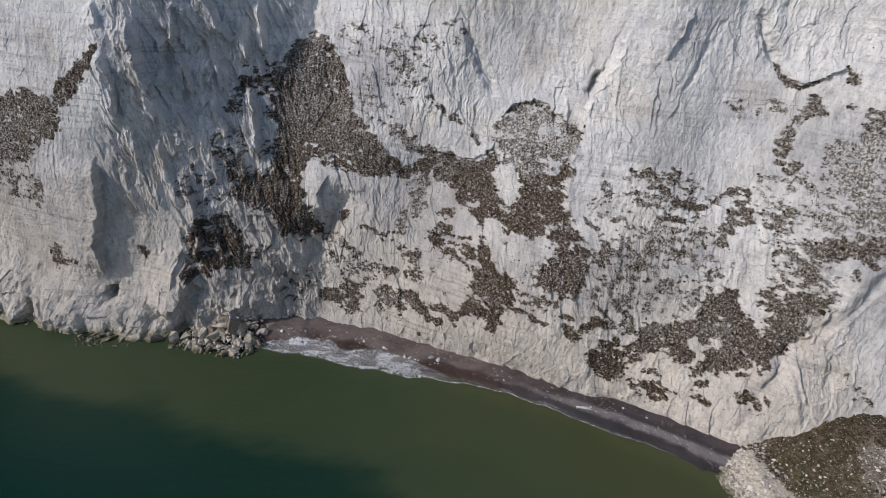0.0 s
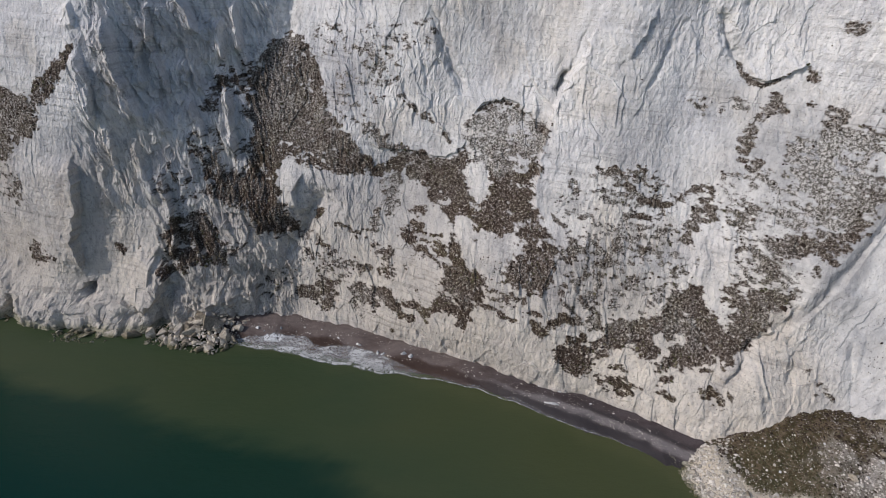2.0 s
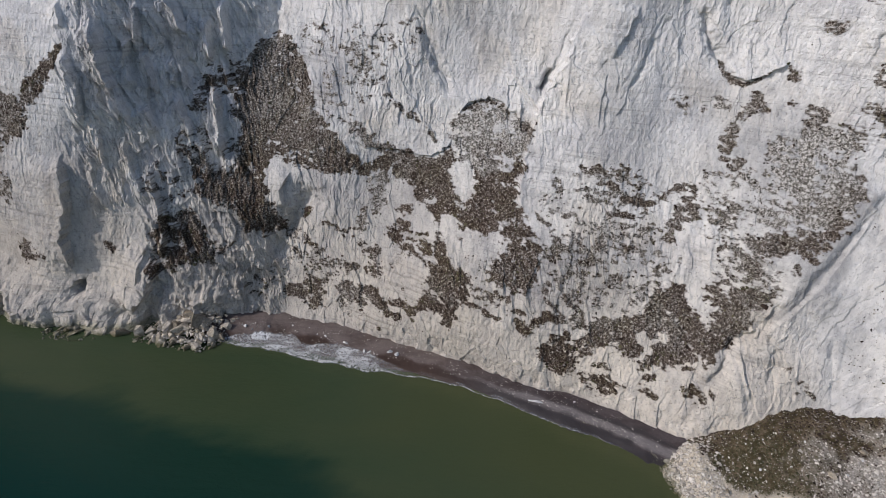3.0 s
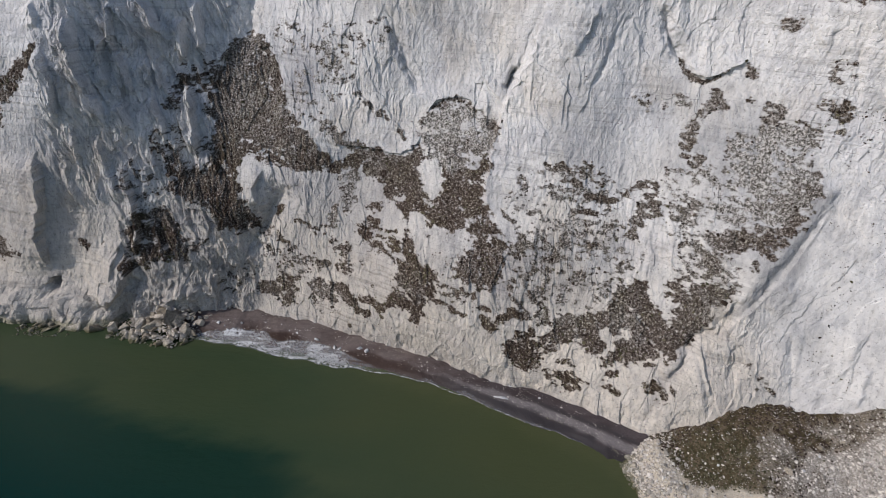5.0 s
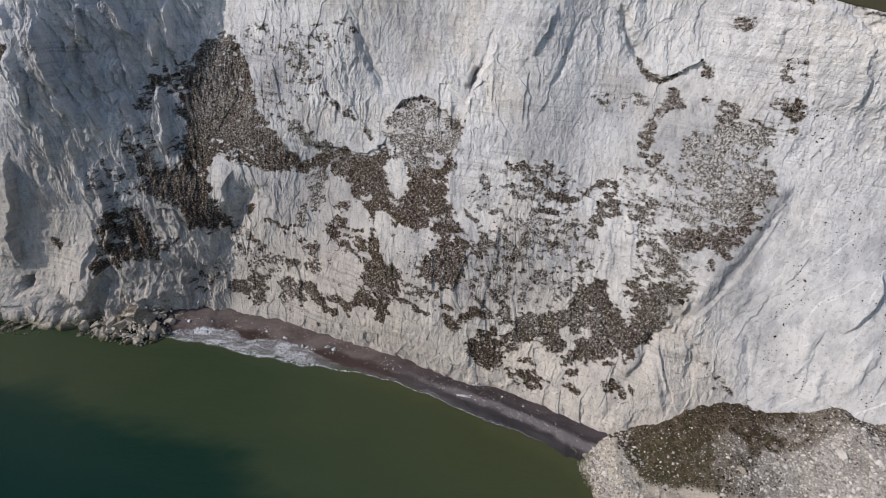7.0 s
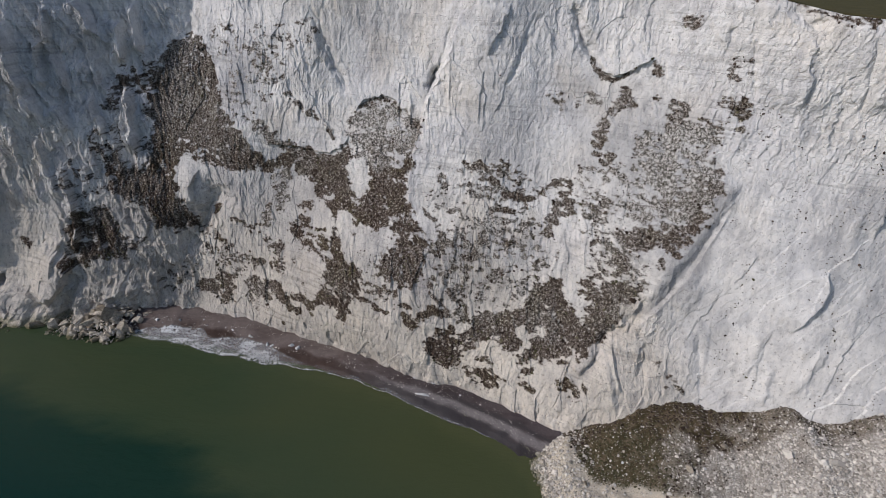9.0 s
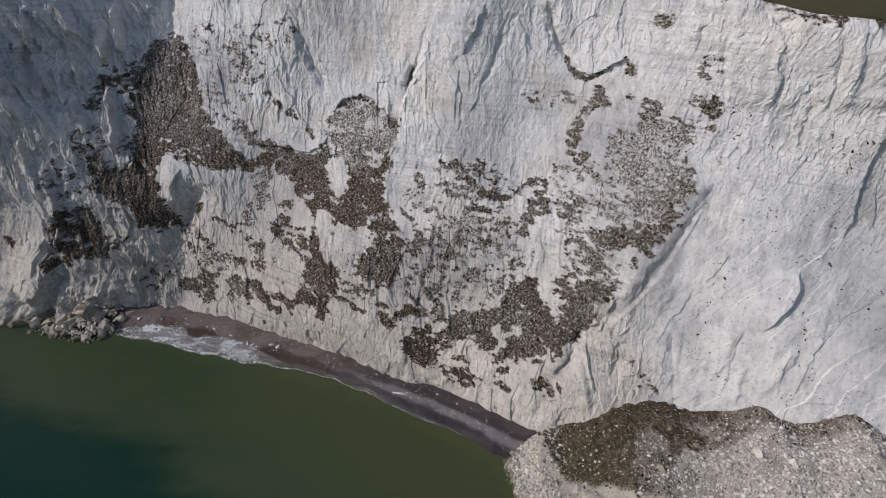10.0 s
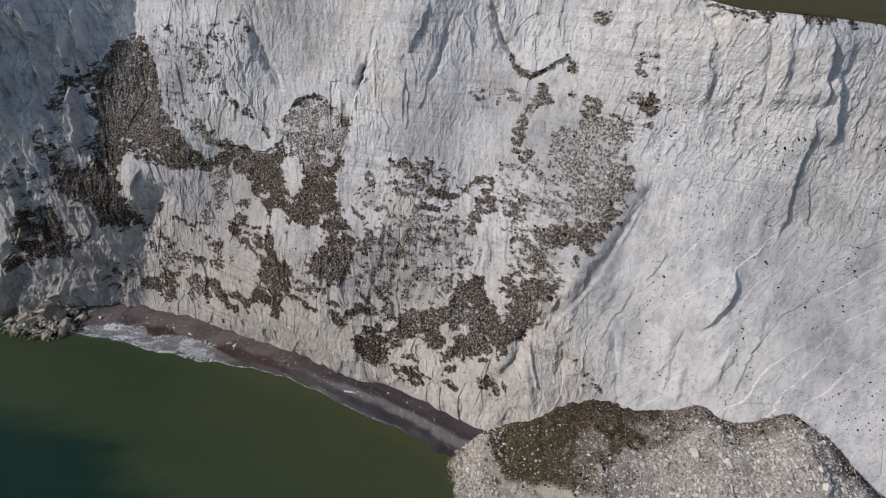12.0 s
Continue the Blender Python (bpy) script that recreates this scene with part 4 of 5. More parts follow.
stain_shade([(-16.3, 91.2, 8.2), (-24.4, 81.8, 6.2)], 0.40)
# hollow behind the heap: its shadow partly painted in grey
stain_shade([(-78.0, 8.0, 6.0), (-66.0, 20.0, 9.0), (-50.0, 14.0, 8.0)], 0.35)
stain_shade([(49.4, 34.8, 10.2), (65.5, 39.7, 10.2)], 0.40)
stain_shade([(93.0, 74.2, 8.9), (102.6, 80.3, 9.0)], 0.40)


# weathering: upright flutes, sharp crests, broken facets, thin beds and fine roughness
slab = smooth(104, 122, CX + 0.25 * CZ - 8) * smooth(80, 58, CZ)
recess = smooth(-114, -102, CX) * smooth(-44, -56, CX) * smooth(34, 52, CZ + 3 * wob_z)
tower = smooth(-76, -86, CX) * (1 - recess)
rough_place = np.clip(0.22 + 0.38 * smooth(-0.45, 0.45, fbm(CX / 22, CZ / 28, 91, 3)) + 0.2 * recess, 0, 1.0) * (1 - 0.9 * slab) * (1 - 0.8 * smooth(66, 84, CZ) * smooth(100, 116, CX)) * (1 - 0.5 * tower)
rough_place = rough_place * (1 - 0.2 * smooth(32, 16, CZ) * smooth(-45, -30, CX))
wx, wz = CX + 0.3 * wob_x, CZ + 0.3 * wob_z
flute = fbm_flat(CX / 5.0 + 0.15 * wob_x, CZ / 30.0, 3, 6, 0.6)
crest = crag(CX / 4.0 + 0.10 * wob_x, CZ / 26.0 + 0.05 * wob_z, 9, 6, 0.62)
ribs = crag((CX + 0.42 * CZ) / 6.0 + 0.12 * wob_x, CZ / 40.0, 19, 4, 0.55)
broken = 1.3 * facets(wx / 5.0, wz / 11.0, 301, 1.0) + 0.7 * facets(wx / 1.9 + 0.1 * wz, wz / 5.0, 311, 1.0) + 0.4 * facets(wx / 0.9, wz / 2.2, 321, 1.0)
beds = vnoise(CX / 40.0, CZ / 0.9, 71) + 0.6 * vnoise(CX / 25.0, CZ / 0.45, 72)
slant, rise = 0.77 * wx - 0.64 * wz, 0.64 * wx + 0.77 * wz
splits = 1.3 * facets(slant / 4.5, rise / 17.0, 331, 1.0) + 0.5 * facets(slant / 1.3, rise / 6.0, 341, 1.0)
hatch = fbm_flat((0.9 * CX - 0.42 * CZ) / 0.9, (0.42 * CX + 0.9 * CZ) / 4.5, 351, 2, 0.6)
calm = (1 - 0.3 * smooth(34, 20, CZ) * smooth(-45, -30, CX)) * (1 - 0.5 * tower)
low = smooth(30, 16, CZ + 2 * wob_z) * smooth(-45, -30, CX)
RELIEF += low * (0.4 * facets(wx / 6.0, wz / 9.5, 401, 1.0) + 0.14 * facets(wx / 2.4, wz / 4.6, 411, 1.0))
RELIEF += 0.27 * calm * (1 - 0.65 * low) * flute * (0.25 + rough_place) - 0.42 * crest * rough_place * (1 - 0.7 * low) + 0.75 * broken * rough_place + 0.15 * splits * slab
RELIEF -= 0.9 * ribs * recess
lean = wx + 0.36 * wz
rugged = smooth(-90, -82, CX) * smooth(-38, -46, CX - 0.2 * CZ) * smooth(46, 36, CZ + 2 * wob_z)
RELIEF += rugged * (1.9 * facets(lean / 4.5, wz / 8.0, 441, 1.0) + 1.0 * facets(lean / 1.9, wz / 3.4, 451, 1.0) + 0.5 * facets(lean / 0.9, wz / 1.6, 461, 1.0))
RELIEF += recess * (1.5 * facets(lean / 2.6, wz / 10.0, 421, 1.0) + 0.8 * facets(lean / 1.1, wz / 4.0, 431, 1.0))
RELIEF += 0.8 * smooth(84, 100, CZ) * recess * smooth(-98, -88, CX)
RELIEF -= np.interp(CX, [-190, -136, -130, -116, -99, -90, -84], [8, 9.5, 9, 4.5, 4, 2.5, 0]) * smooth(20, 2, CZ + wob_z)
fluted = smooth(66, 84, CZ - 0.10 * CX + 12) * smooth(104, 120, CX + 0.2 * CZ - 16)
RELIEF -= fluted * (0.22 * facets((wx - 0.12 * wz) / 3.2, wz / 20.0, 361, 1.0) + 0.24 * facets((wx - 0.14 * wz) / 1.2, wz / 5.0, 371, 1.0) + 0.2 * facets((wx - 0.14 * wz) / 0.7, wz / 1.9, 373, 1.0) + 0.16 * crag((CX - 0.12 * CZ) / 5.0 + 0.2 * wob_x, CZ / 30.0, 23, 3, 0.6))
RELIEF += (0.045 + 0.045 * tower) * (1 - 0.6 * slab) * beds + (0.055 * hatch + 0.045 * fbm(CX / 0.8, CZ / 1.1, 63, 2)) * (1 - 0.6 * slab)
foot = smooth(14, 0, CZ)
RELIEF += smooth(16, 8, CZ + 2 * wob_z) * smooth(-50, -58, CX) * (1.7 * facets(wx / 6.0, wz / 5.0, 381, 1.0) + 0.6 * facets(wx / 2.2, wz / 2.0, 391, 1.0))
RELIEF += foot * (0.9 * fbm(CX / 5.0, CZ / 9.0, 83, 3) + 0.4)
RELIEF += smooth(6.5, 2.0, CZ) * smooth(-52, -60, CX) * np.maximum(0, 0.3 + 1.8 * fbm(CX / 7.0, CX * 0, 87, 3))
CY = cliff_plan(CX, CZ) + RELIEF
top = np.clip((CS - 0.975) / 0.025, 0, 1)
CY = CY + 2.2 * top**2

rim = smooth(0.982, 0.996, CS + 0.006 * fbm(CX / 3.0, CZ / 3.0, 116, 3))
PLANT = np.maximum(PLANT, 0.3 * rim)
spread = 0.52 + 0.24 * fbm(CX / 7.0, CZ / 4.0, 101, 3, 0.6) + (0.32 + 0.28 * (1 - PLANT)) * fbm(CX / 2.0, CZ / 1.3, 104, 3, 0.8)
mat = np.clip((PLANT + spread - 1.0) * 4.0 + 0.5, 0, 1) * smooth(0.02, 0.08, PLANT)
pale = np.clip((GREY + 0.18 * smooth(0.1, 0.8, fbm(CX / 9, CZ / 9, 223, 3))) * (1 - rim), 0, 1)
weathered_shade = np.clip(smooth(-0.3, 0.7, fbm(CX / 22, CZ / 26, 111, 4)) * smooth(20, 50, CZ), 0, 1) * 0.45
# the recess term paints shade into its upper wall, besides the worn tone
weathered_shade = np.clip(weathered_shade + STAIN_SHADE + 0.25 * recess * smooth(56, 84, CZ) + 0.38 * smooth(62, 42, CZ + 4 * wob_z) * smooth(62, 35, CX + 0.3 * CZ) * (0.6 + 0.4 * smooth(-0.4, 0.4, fbm(CX / 9, CZ / 9, 113, 3))), 0, 1)
cream = np.clip(smooth(82, 12, CZ + 8 * fbm(CX / 20, CZ / 12, 121, 3)) + 0.4 * smooth(0.2, 0.9, fbm(CX / 14, CZ / 18, 122, 3)), 0, 1) * (1 - 0.75 * slab)
tide = 0.8 * smooth(3.6, 1.0, CZ + 0.8 * fbm(CX / 3, CZ / 3, 131, 3)) * smooth(-50, -60, CX)
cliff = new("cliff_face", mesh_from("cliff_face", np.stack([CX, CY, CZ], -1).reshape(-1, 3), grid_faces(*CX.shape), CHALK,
            [("mat", mat), ("pale", pale), ("weathered_shade", weathered_shade), ("cream", cream), ("tide", tide), ("sound", slab)], flat=True))
tagged(cliff, "tall white chalk cliff with gullies and weather-worn buttresses", "cliff", kind="structure")


def cliff_at(x, z):
    """The row and column of the cliff's grid nearest to a place."""
    c = np.clip(np.round((x - xs[0]) / STEP).astype(int), 1, len(xs) - 2)
    r = np.clip(np.round((z + 3) / (brow(x) + 3) * (len(ss) - 1)).astype(int), 1, len(ss) - 2)
    return r, c


# clifftop meadow, a sheet from the brow to the horizon
mx = np.concatenate([[-4000, -1500, -500], np.arange(-182, 218, 1.8), [500, 1500, 4000]])
md = np.concatenate([[0, 0.6, 1.5, 3, 5], np.geomspace(8, 4000, 40)])
edge_y = np.interp(mx, xs, CY[-1])
MX, MD = np.meshgrid(mx, md)
MY = np.broadcast_to(edge_y, MX.shape) + MD
MZ = brow(MX) + 0.25 * smooth(0, 2, MD) - 0.02 * np.minimum(MD, 60) + 0.5 * fbm(MX / 9, MY / 9, 141, 4) * smooth(0, 4, MD) + 0.25 * vnoise(MX / 1.7, MY / 1.7, 142)
meadow = new("clifftop_meadow", mesh_from("clifftop_meadow", np.stack([MX, MY, MZ], -1).reshape(-1, 3), grid_faces(*MX.shape), MEADOW))
tagged(meadow, "dull olive grass on the flat clifftop", "meadow", kind="structure")

# ---- sea, beach and talus ----
SHORE_X = [-200, -149, -128, -114.7, -106, -100, -89.6, -78, -69, -62, -55.8, -50, -38, -30, -17, -7, -0.6, 9.3, 19, 28, 37.2, 45.7, 53.8, 61.7, 69, 73.2, 75.7, 76.6, 78.3, 84, 110, 240]
SHORE_Y = [176, 166, 159, 153.5, 154.5, 155.2, 153.8, 151.5, 152, 153.5, 156.5, 155, 155, 151.5, 149, 146, 145, 142.8, 139.2, 136.4, 131.4, 126.6, 121.9, 118.9, 114.7, 111.6, 108.6, 102, 97, 80, 66, 40]
FOOT_X = [-70, -53, -44.7, -42.6, -33.9, -26, -20, -9, -2.3, 5.6, 9, 15.7, 24, 31.4, 38.7, 45.8, 57.9, 65.4, 70.6, 78.1, 82.2, 92]
FOOT_Y = [166, 163.4, 165, 169.3, 169.4, 167.8, 163.6, 161, 156.4, 155.5, 152.5, 152.2, 144.6, 142.7, 138.5, 137.1, 133.2, 128.5, 126.2, 122, 118.7, 112]


def shore(x):
    return np.interp(x, SHORE_X, SHORE_Y)


sx = np.concatenate([[-4500, -2000, -900, -450, -300], np.arange(-240, 241, 2.5), [300, 450, 900, 2000, 4500]])
sy = np.concatenate([[-4500, -2000, -900, -400, -200, -100], np.arange(-60, 186, 2.5)])
SX, SY = np.meshgrid(sx, sy)
off = shore(np.clip(SX, -200, 240)) - SY
# line beyond which the sea's darker reflection is painted in as teal
teal_y = np.interp(SX, [-300, -134, -112, -94, -78, -57, -40, -13, 3, 28, 60, 120], [148, 137, 129, 127, 124.5, 117.5, 113, 102, 94, 88, 62, 0])
depth = smooth(-4, 7, teal_y - SY + 4.5 * fbm(SX / 30 + SY / 40, SY / 11, 151, 5, 0.6)) * (0.82 + 0.18 * smooth(10, 40, teal_y - SY))
silt = smooth(-10, 60, SX + 15 * fbm(SX / 40, SY / 30, 153, 3)) * smooth(70, 20, off)
milk = 0.4 * smooth(9, 0, off + 2.0 * fbm(SX / 7, SY / 7, 152, 3)) * smooth(-80, -50, SX)
SZ = 0.05 * fbm(SX / 8, SY / 4, 161, 2) * (np.abs(SX) < 250)
sea = new("sea", mesh_from("sea", np.stack([SX, SY, SZ], -1).reshape(-1, 3), grid_faces(*SX.shape), SEA, [("depth", depth), ("milk", milk), ("silt", silt)]))
tagged(sea, "calm murky green sea, darker teal offshore", "sea", kind="structure")

bx = np.arange(-66, 87, 0.5)
bv = np.linspace(-0.9, 2.2, 60)
BX, BV = np.meshgrid(bx, bv)
back, front = np.interp(BX, FOOT_X, FOOT_Y), np.where(BX < 75, shore(BX), 110.2 - 0.35 * (BX - 75))
BY = back + (front - back) * BV


def beach_height(x, y):
    back = np.interp(x, FOOT_X, FOOT_Y)
    v = (y - back) / (np.where(x < 75, shore(x), 110.2 - 0.35 * (x - 75)) - back)
    z = np.interp(v, [-0.9, 0, 0.3, 0.55, 1, 2.2], [3.6, 2.7, 2.3, 1.7, 0.0, -2.5])
    return z + 0.25 * fbm(x / 9, y / 9, 171, 3) * (v < 0.9) + 0.10 * fbm(x, y, 172, 2)


BZ = beach_height(BX, BY)
# wet band by the water; in the east also a darker strip nearer the cliff
wet = np.maximum(smooth(0.50, 0.66, BV - 0.14 * smooth(20, 50, BX) + 0.08 * fbm(BX / 6, BY / 3, 173, 3)), 0.85 * smooth(48, 62, BX) * smooth(0.27, 0.33, BV + 0.05 * fbm(BX / 5, BY / 2, 177, 3)) * smooth(0.48, 0.41, BV + 0.05 * fbm(BX / 4, BY / 2, 178, 3)))
stony = smooth(15, 50, BX) * smooth(0.42, 0.50, BV + 0.05 * fbm(BX / 5, BY / 2, 175, 2)) * smooth(0.78, 0.68, BV + 0.05 * fbm(BX / 5, BY / 2, 176, 2))
beach = new("beach", mesh_from("beach", np.stack([BX, BY, BZ], -1).reshape(-1, 3), grid_faces(*BX.shape), SHINGLE, [("wet", wet), ("stony", stony), ("dark", smooth(5, 45, BX + 6 * fbm(BX / 12, BY / 12, 174, 2)))]))
tagged(beach, "narrow brown shingle beach, dark and wet near the water", "beach", kind="structure")


def beach_z(x, y):
    return float(beach_height(np.array(float(x)), np.array(float(y))))


SPIT_Y, SPIT_X = [80, 97, 102, 108.6, 114, 120], [84, 79.6, 78.2, 77.4, 80.5, 84]


def talus_z(x, y):
    x, y = np.asarray(x, float), np.asarray(y, float)
    gap = cliff_plan(x, np.full(x.shape, 14.0)) - y
    z = np.interp(x, [80, 86, 93, 100, 108, 115, 126, 134, 140, 146, 156.5, 161, 167, 174, 200], [2, 4.5, 6.8, 10.2, 14, 16.6, 16.6, 21, 23.6, 22.4, 26.6, 24.2, 22, 17, 8])
    fall = np.interp(x, [90, 96, 106, 116, 130, 141, 146, 160], [0.2, 0.22, 0.38, 0.45, 0.37, 0.3, 0.2, 0.2])
    z = z - fall * np.maximum(gap, -4) + 0.8 * fbm(x / 6.0, x * 0, 183, 3) * smooth(9, 0, gap)
    front = 92 - 0.12 * (x - 105)
    z = z - np.maximum(front - y, 0) * 0.5 - 0.012 * np.maximum(front - y, 0) ** 2
    z = np.where(y > 84, np.maximum(z, 4.2 - 0.25 * np.maximum(94 - y, 0)), z)
    z = np.minimum(z, (x - np.interp(y, SPIT_Y, SPIT_X)) * 0.55)
    return z + 0.7 * fbm(x / 9, y / 9, 181, 4) + 0.22 * fbm(x / 1.6, y / 1.6, 182, 3)


tx, ty = np.arange(74, 236, 0.5), np.arange(30, 124, 0.5)
TX, TY = np.meshgrid(tx, ty)
TZ = np.maximum(talus_z(TX, TY), -3)
edge = fbm(TX / 8, TY / 8, 191, 4)
gap = cliff_plan(TX, np.maximum(TZ, 0)) - TY
inland = np.minimum(TX - np.interp(TY, [90, 98, 104, 115], [98, 93.5, 89.5, 85.5]), (TY - (98 - 0.3 * (TX - 95))) * 1.0)
turf = np.clip(smooth(42, 7, TX - 92 + 10 * edge) + 0.75 * smooth(9.0, 1.5, gap + 3.5 * edge) + 0.5 * smooth(0.1, 0.7, edge) * smooth(60, 40, TX - 92), 0, 1)
creamy = smooth(1.5, -1.0, inland + 1.2 * edge)
talus = new("talus_slope", mesh_from("talus_slope", np.stack([TX, TY, TZ], -1).reshape(-1, 3), grid_faces(*TX.shape), TALUS, [("turf", turf), ("cream", creamy)]))
tagged(talus, "fallen chalk debris apron with patchy brown-green turf", "talus", kind="structure")

# foam of a spent wave, from the top of its wash down to its front
WASH_X = [-58, -52, -45, -38, -33, -30.5, -18, -7, -0.6, 9, 19, 28, 37, 46, 54, 62, 70]
WASH_TOP = [157, 158.2, 159.5, 159.9, 158.5, 155.3, 155, 152, 147, 143.6, 139.8, 137.0, 132.3, 127.4, 122.6, 119.4, 114.8]
WASH_FRONT = [154.5, 152.5, 151.5, 150.6, 149, 148.3, 145.2, 142.8, 142.3, 140.7, 138.5, 135.5, 130.6, 125.9, 121.3, 118.4, 114.2]
fx = np.arange(-58, 70, 0.3)
fv = np.linspace(0, 1, 40)
FX, FV = np.meshgrid(fx, fv)
FY = np.interp(FX, WASH_X, WASH_TOP) * (1 - FV) + np.interp(FX, WASH_X, WASH_FRONT) * FV + 0.45 * fbm(FX / 4, FX * 0, 202, 4, 0.6) - 0.9 * np.maximum(vnoise(FX / 3.1, FX * 0, 205), 0) * FV * smooth(10, -10, FX)
crest = smooth(0.74, 0.88, FV + 0.07 * fbm(FX / 3, FY / 2, 204, 3)) * smooth(1.0, 0.95, FV)
lace = np.interp(FX, [-58, -48, -36, -29, -10, 0, 8], [0.5, 1.0, 1.0, 0.85, 0.8, 0.4, 0.15]) * smooth(0.0, 0.12, FV) * smooth(1, 0.9, FV) * (0.45 + 0.55 * smooth(-0.4, 0.3, fbm(FX / 5, FY / 2.5, 203, 3)))
cover = np.maximum(lace, crest * np.interp(FX, [-58, -50, -36, -28, 10, 40, 60, 70], [0.1, 0.3, 0.6, 0.95, 0.9, 0.75, 0.4, 0.0]) * (0.6 + 0.4 * smooth(-0.5, 0.2, fbm(FX / 4, FY / 2, 206, 3))))
froth = np.maximum(crest, smooth(-31, -35, FX) * smooth(0.55, 0.15, FV) * smooth(-0.3, 0.5, fbm(FX / 4, FY / 3, 207, 3)))
FZ = np.maximum(0.16, beach_height(FX, FY) + 0.07) + 0.25 * crest
foam = new("sea_foam", mesh_from("sea_foam", np.stack([FX, FY, FZ], -1).reshape(-1, 3), grid_faces(*FX.shape), FOAM, [("cover", cover), ("froth", froth)]))
tagged(foam, "lacy white foam of a small wave at the beach", "foam", kind="stuff")


# ---- scrub on the cliff ----
def clump(rng):
    """One low irregular bush: a jagged dome of unit size, its base at 0."""
    rings, sides = 2, 4
    v = [(0, 0, 0.9 + 0.3 * rng.random())]
    for r in range(rings):
        rad, h = (0.6, 0.95)[r], (0.62, -0.1)[r]
        for k in range(sides):
            a = 2 * math.pi * (k + 0.5 * (r % 2)) / sides
            q = rad * (0.65 + 0.7 * rng.random())
            v.append((q * math.cos(a), q * math.sin(a), h + 0.35 * (rng.random() - 0.5)))
    f = [(0, 1 + k, 1 + (k + 1) % sides) for k in range(sides)]
    for r in range(rings - 1):
        for k in range(sides):
            a, b = 1 + r * sides + k, 1 + r * sides + (k + 1) % sides
            f += [(a, a + sides, b), (b, a + sides, b + sides)]
    return np.array(v), np.array(f)


def scatter(name, places, normals, sizes, mat, flatness, seed):
    """Many clumps in one mesh."""
    rng = np.random.default_rng(seed)
    kinds = [clump(rng) for _ in range(10)]
    V, Fc, base = [], [], 0
    pick_kind = rng.integers(0, 10, len(places))
    for k, (v, f) in enumerate(kinds):
        idx = np.nonzero(pick_kind == k)[0]
        if not len(idx):
            continue
        nrm = normals[idx] / np.linalg.norm(normals[idx], axis=1, keepdims=True)
        ref = np.tile([0.0, 0.0, 1.0], (len(idx), 1)) + rng.normal(0, 0.6, (len(idx), 3))
        t1 = np.cross(nrm, ref)
        t1 /= np.linalg.norm(t1, axis=1, keepdims=True)
        t2 = np.cross(nrm, t1)
        s = sizes[idx][:, None, None]
        asp = rng.uniform(0.7, 1.4, len(idx))[:, None, None]
        p = places[idx][:, None, :] + s * (asp * v[None, :, :1] * t1[:, None, :] + v[None, :, 1:2] / asp * t2[:, None, :] + flatness * v[None, :, 2:] * nrm[:, None, :])
        V.append(p.reshape(-1, 3))
        Fc.append((f[None] + (base + np.arange(len(idx))[:, None, None] * len(v))).reshape(-1, 3))
        base += len(idx) * len(v)
    return new(name, mesh_from(name, np.concatenate(V), np.concatenate(Fc), mat, flat=True))


rng = np.random.default_rng(7)
N = 260000
px, pz = rng.uniform(-176, 212, N), rng.uniform(1.5, 113, N)
r, c = cliff_at(px, pz)
dens = mat[r, c]
keep = (dens > 0.45) & (rng.random(N) < 0.42 - 0.15 * pale[r, c])
dots = (px > 122) & (px < 200) & (pz > 26) & (pz < 92) & (rng.random(N) < 0.11 * smooth(0.0, 0.7, fbm(px / 3.5 + pz / 30, pz / 13, 214, 3)) + 0.003 * smooth(0, 0.6, fbm(px / 12, pz / 12, 215, 3)))
keep |= dots
keep |= (PLANT[r, c] > 0.05) & (rng.random(N) < 0.025) | (rng.random(N) < 0.004 * smooth(0.2, 0.9, fbm(px / 12, pz / 12, 212, 3)))
r, c, dens, dots = r[keep], c[keep], dens[keep], dots[keep]
spots = np.stack([CX[r, c], CY[r, c], CZ[r, c]], -1)
spots[:, 0] += rng.uniform(-0.2, 0.2, len(spots))
spots[:, 2] += rng.uniform(-0.2, 0.2, len(spots))
gx = (CY[r, c + 1] - CY[r, c - 1]) / (2 * STEP)
gz = (CY[r + 1, c] - CY[r - 1, c]) / (CZ[r + 1, c] - CZ[r - 1, c])
nrm = np.stack([0.6 * gx, -np.ones(len(gx)), 0.6 * gz + 0.5], -1)
size = (rng.gamma(2.0, 0.075, len(spots)) + 0.10) * np.where(dots, 0.7, np.where(dens < 0.45, 0.75, 1.0)) * (1 - 0.3 * pale[r, c])
light = (rng.random(len(spots)) < 0.7 * pale[r, c]) & ~dots
green = ~light & (recess[r, c] < 0.3) & (rng.random(len(spots)) < 0.08 + 0.25 * smooth(0.2, 0.7, fbm(spots[:, 0] / 10, spots[:, 2] / 10, 221, 3)))
brown = ~light & ~green
tagged(scatter("cliff_scrub", spots[brown], nrm[brown], size[brown], SCRUB, 0.42, 1), "dry brown scrub clinging to the chalk face", "scrub", kind="stuff")
tagged(scatter("green_cliff_scrub", spots[green], nrm[green], size[green], GREEN, 0.3, 2), "dark green scrub clinging to the chalk face", "scrub", kind="stuff")

tagged(scatter("pale_cliff_scrub", spots[light], nrm[light], size[light], PALE, 0.42, 9), "thin grey withered growth on the chalk face", "scrub", kind="stuff")

# turf tufts and rubble on the talus
N = 130000
px, py = rng.uniform(84, 200, N), rng.uniform(66, 118, N)
i, j = np.round((py - ty[0]) / 0.5).astype(int), np.round((px - tx[0]) / 0.5).astype(int)
ok = (gap[i, j] > -1.0) & (TZ[i, j] > 1.0)
up = np.tile([0.0, -0.2, 1.0], (N, 1))
ground = np.stack([px, py, TZ[i, j]], -1)
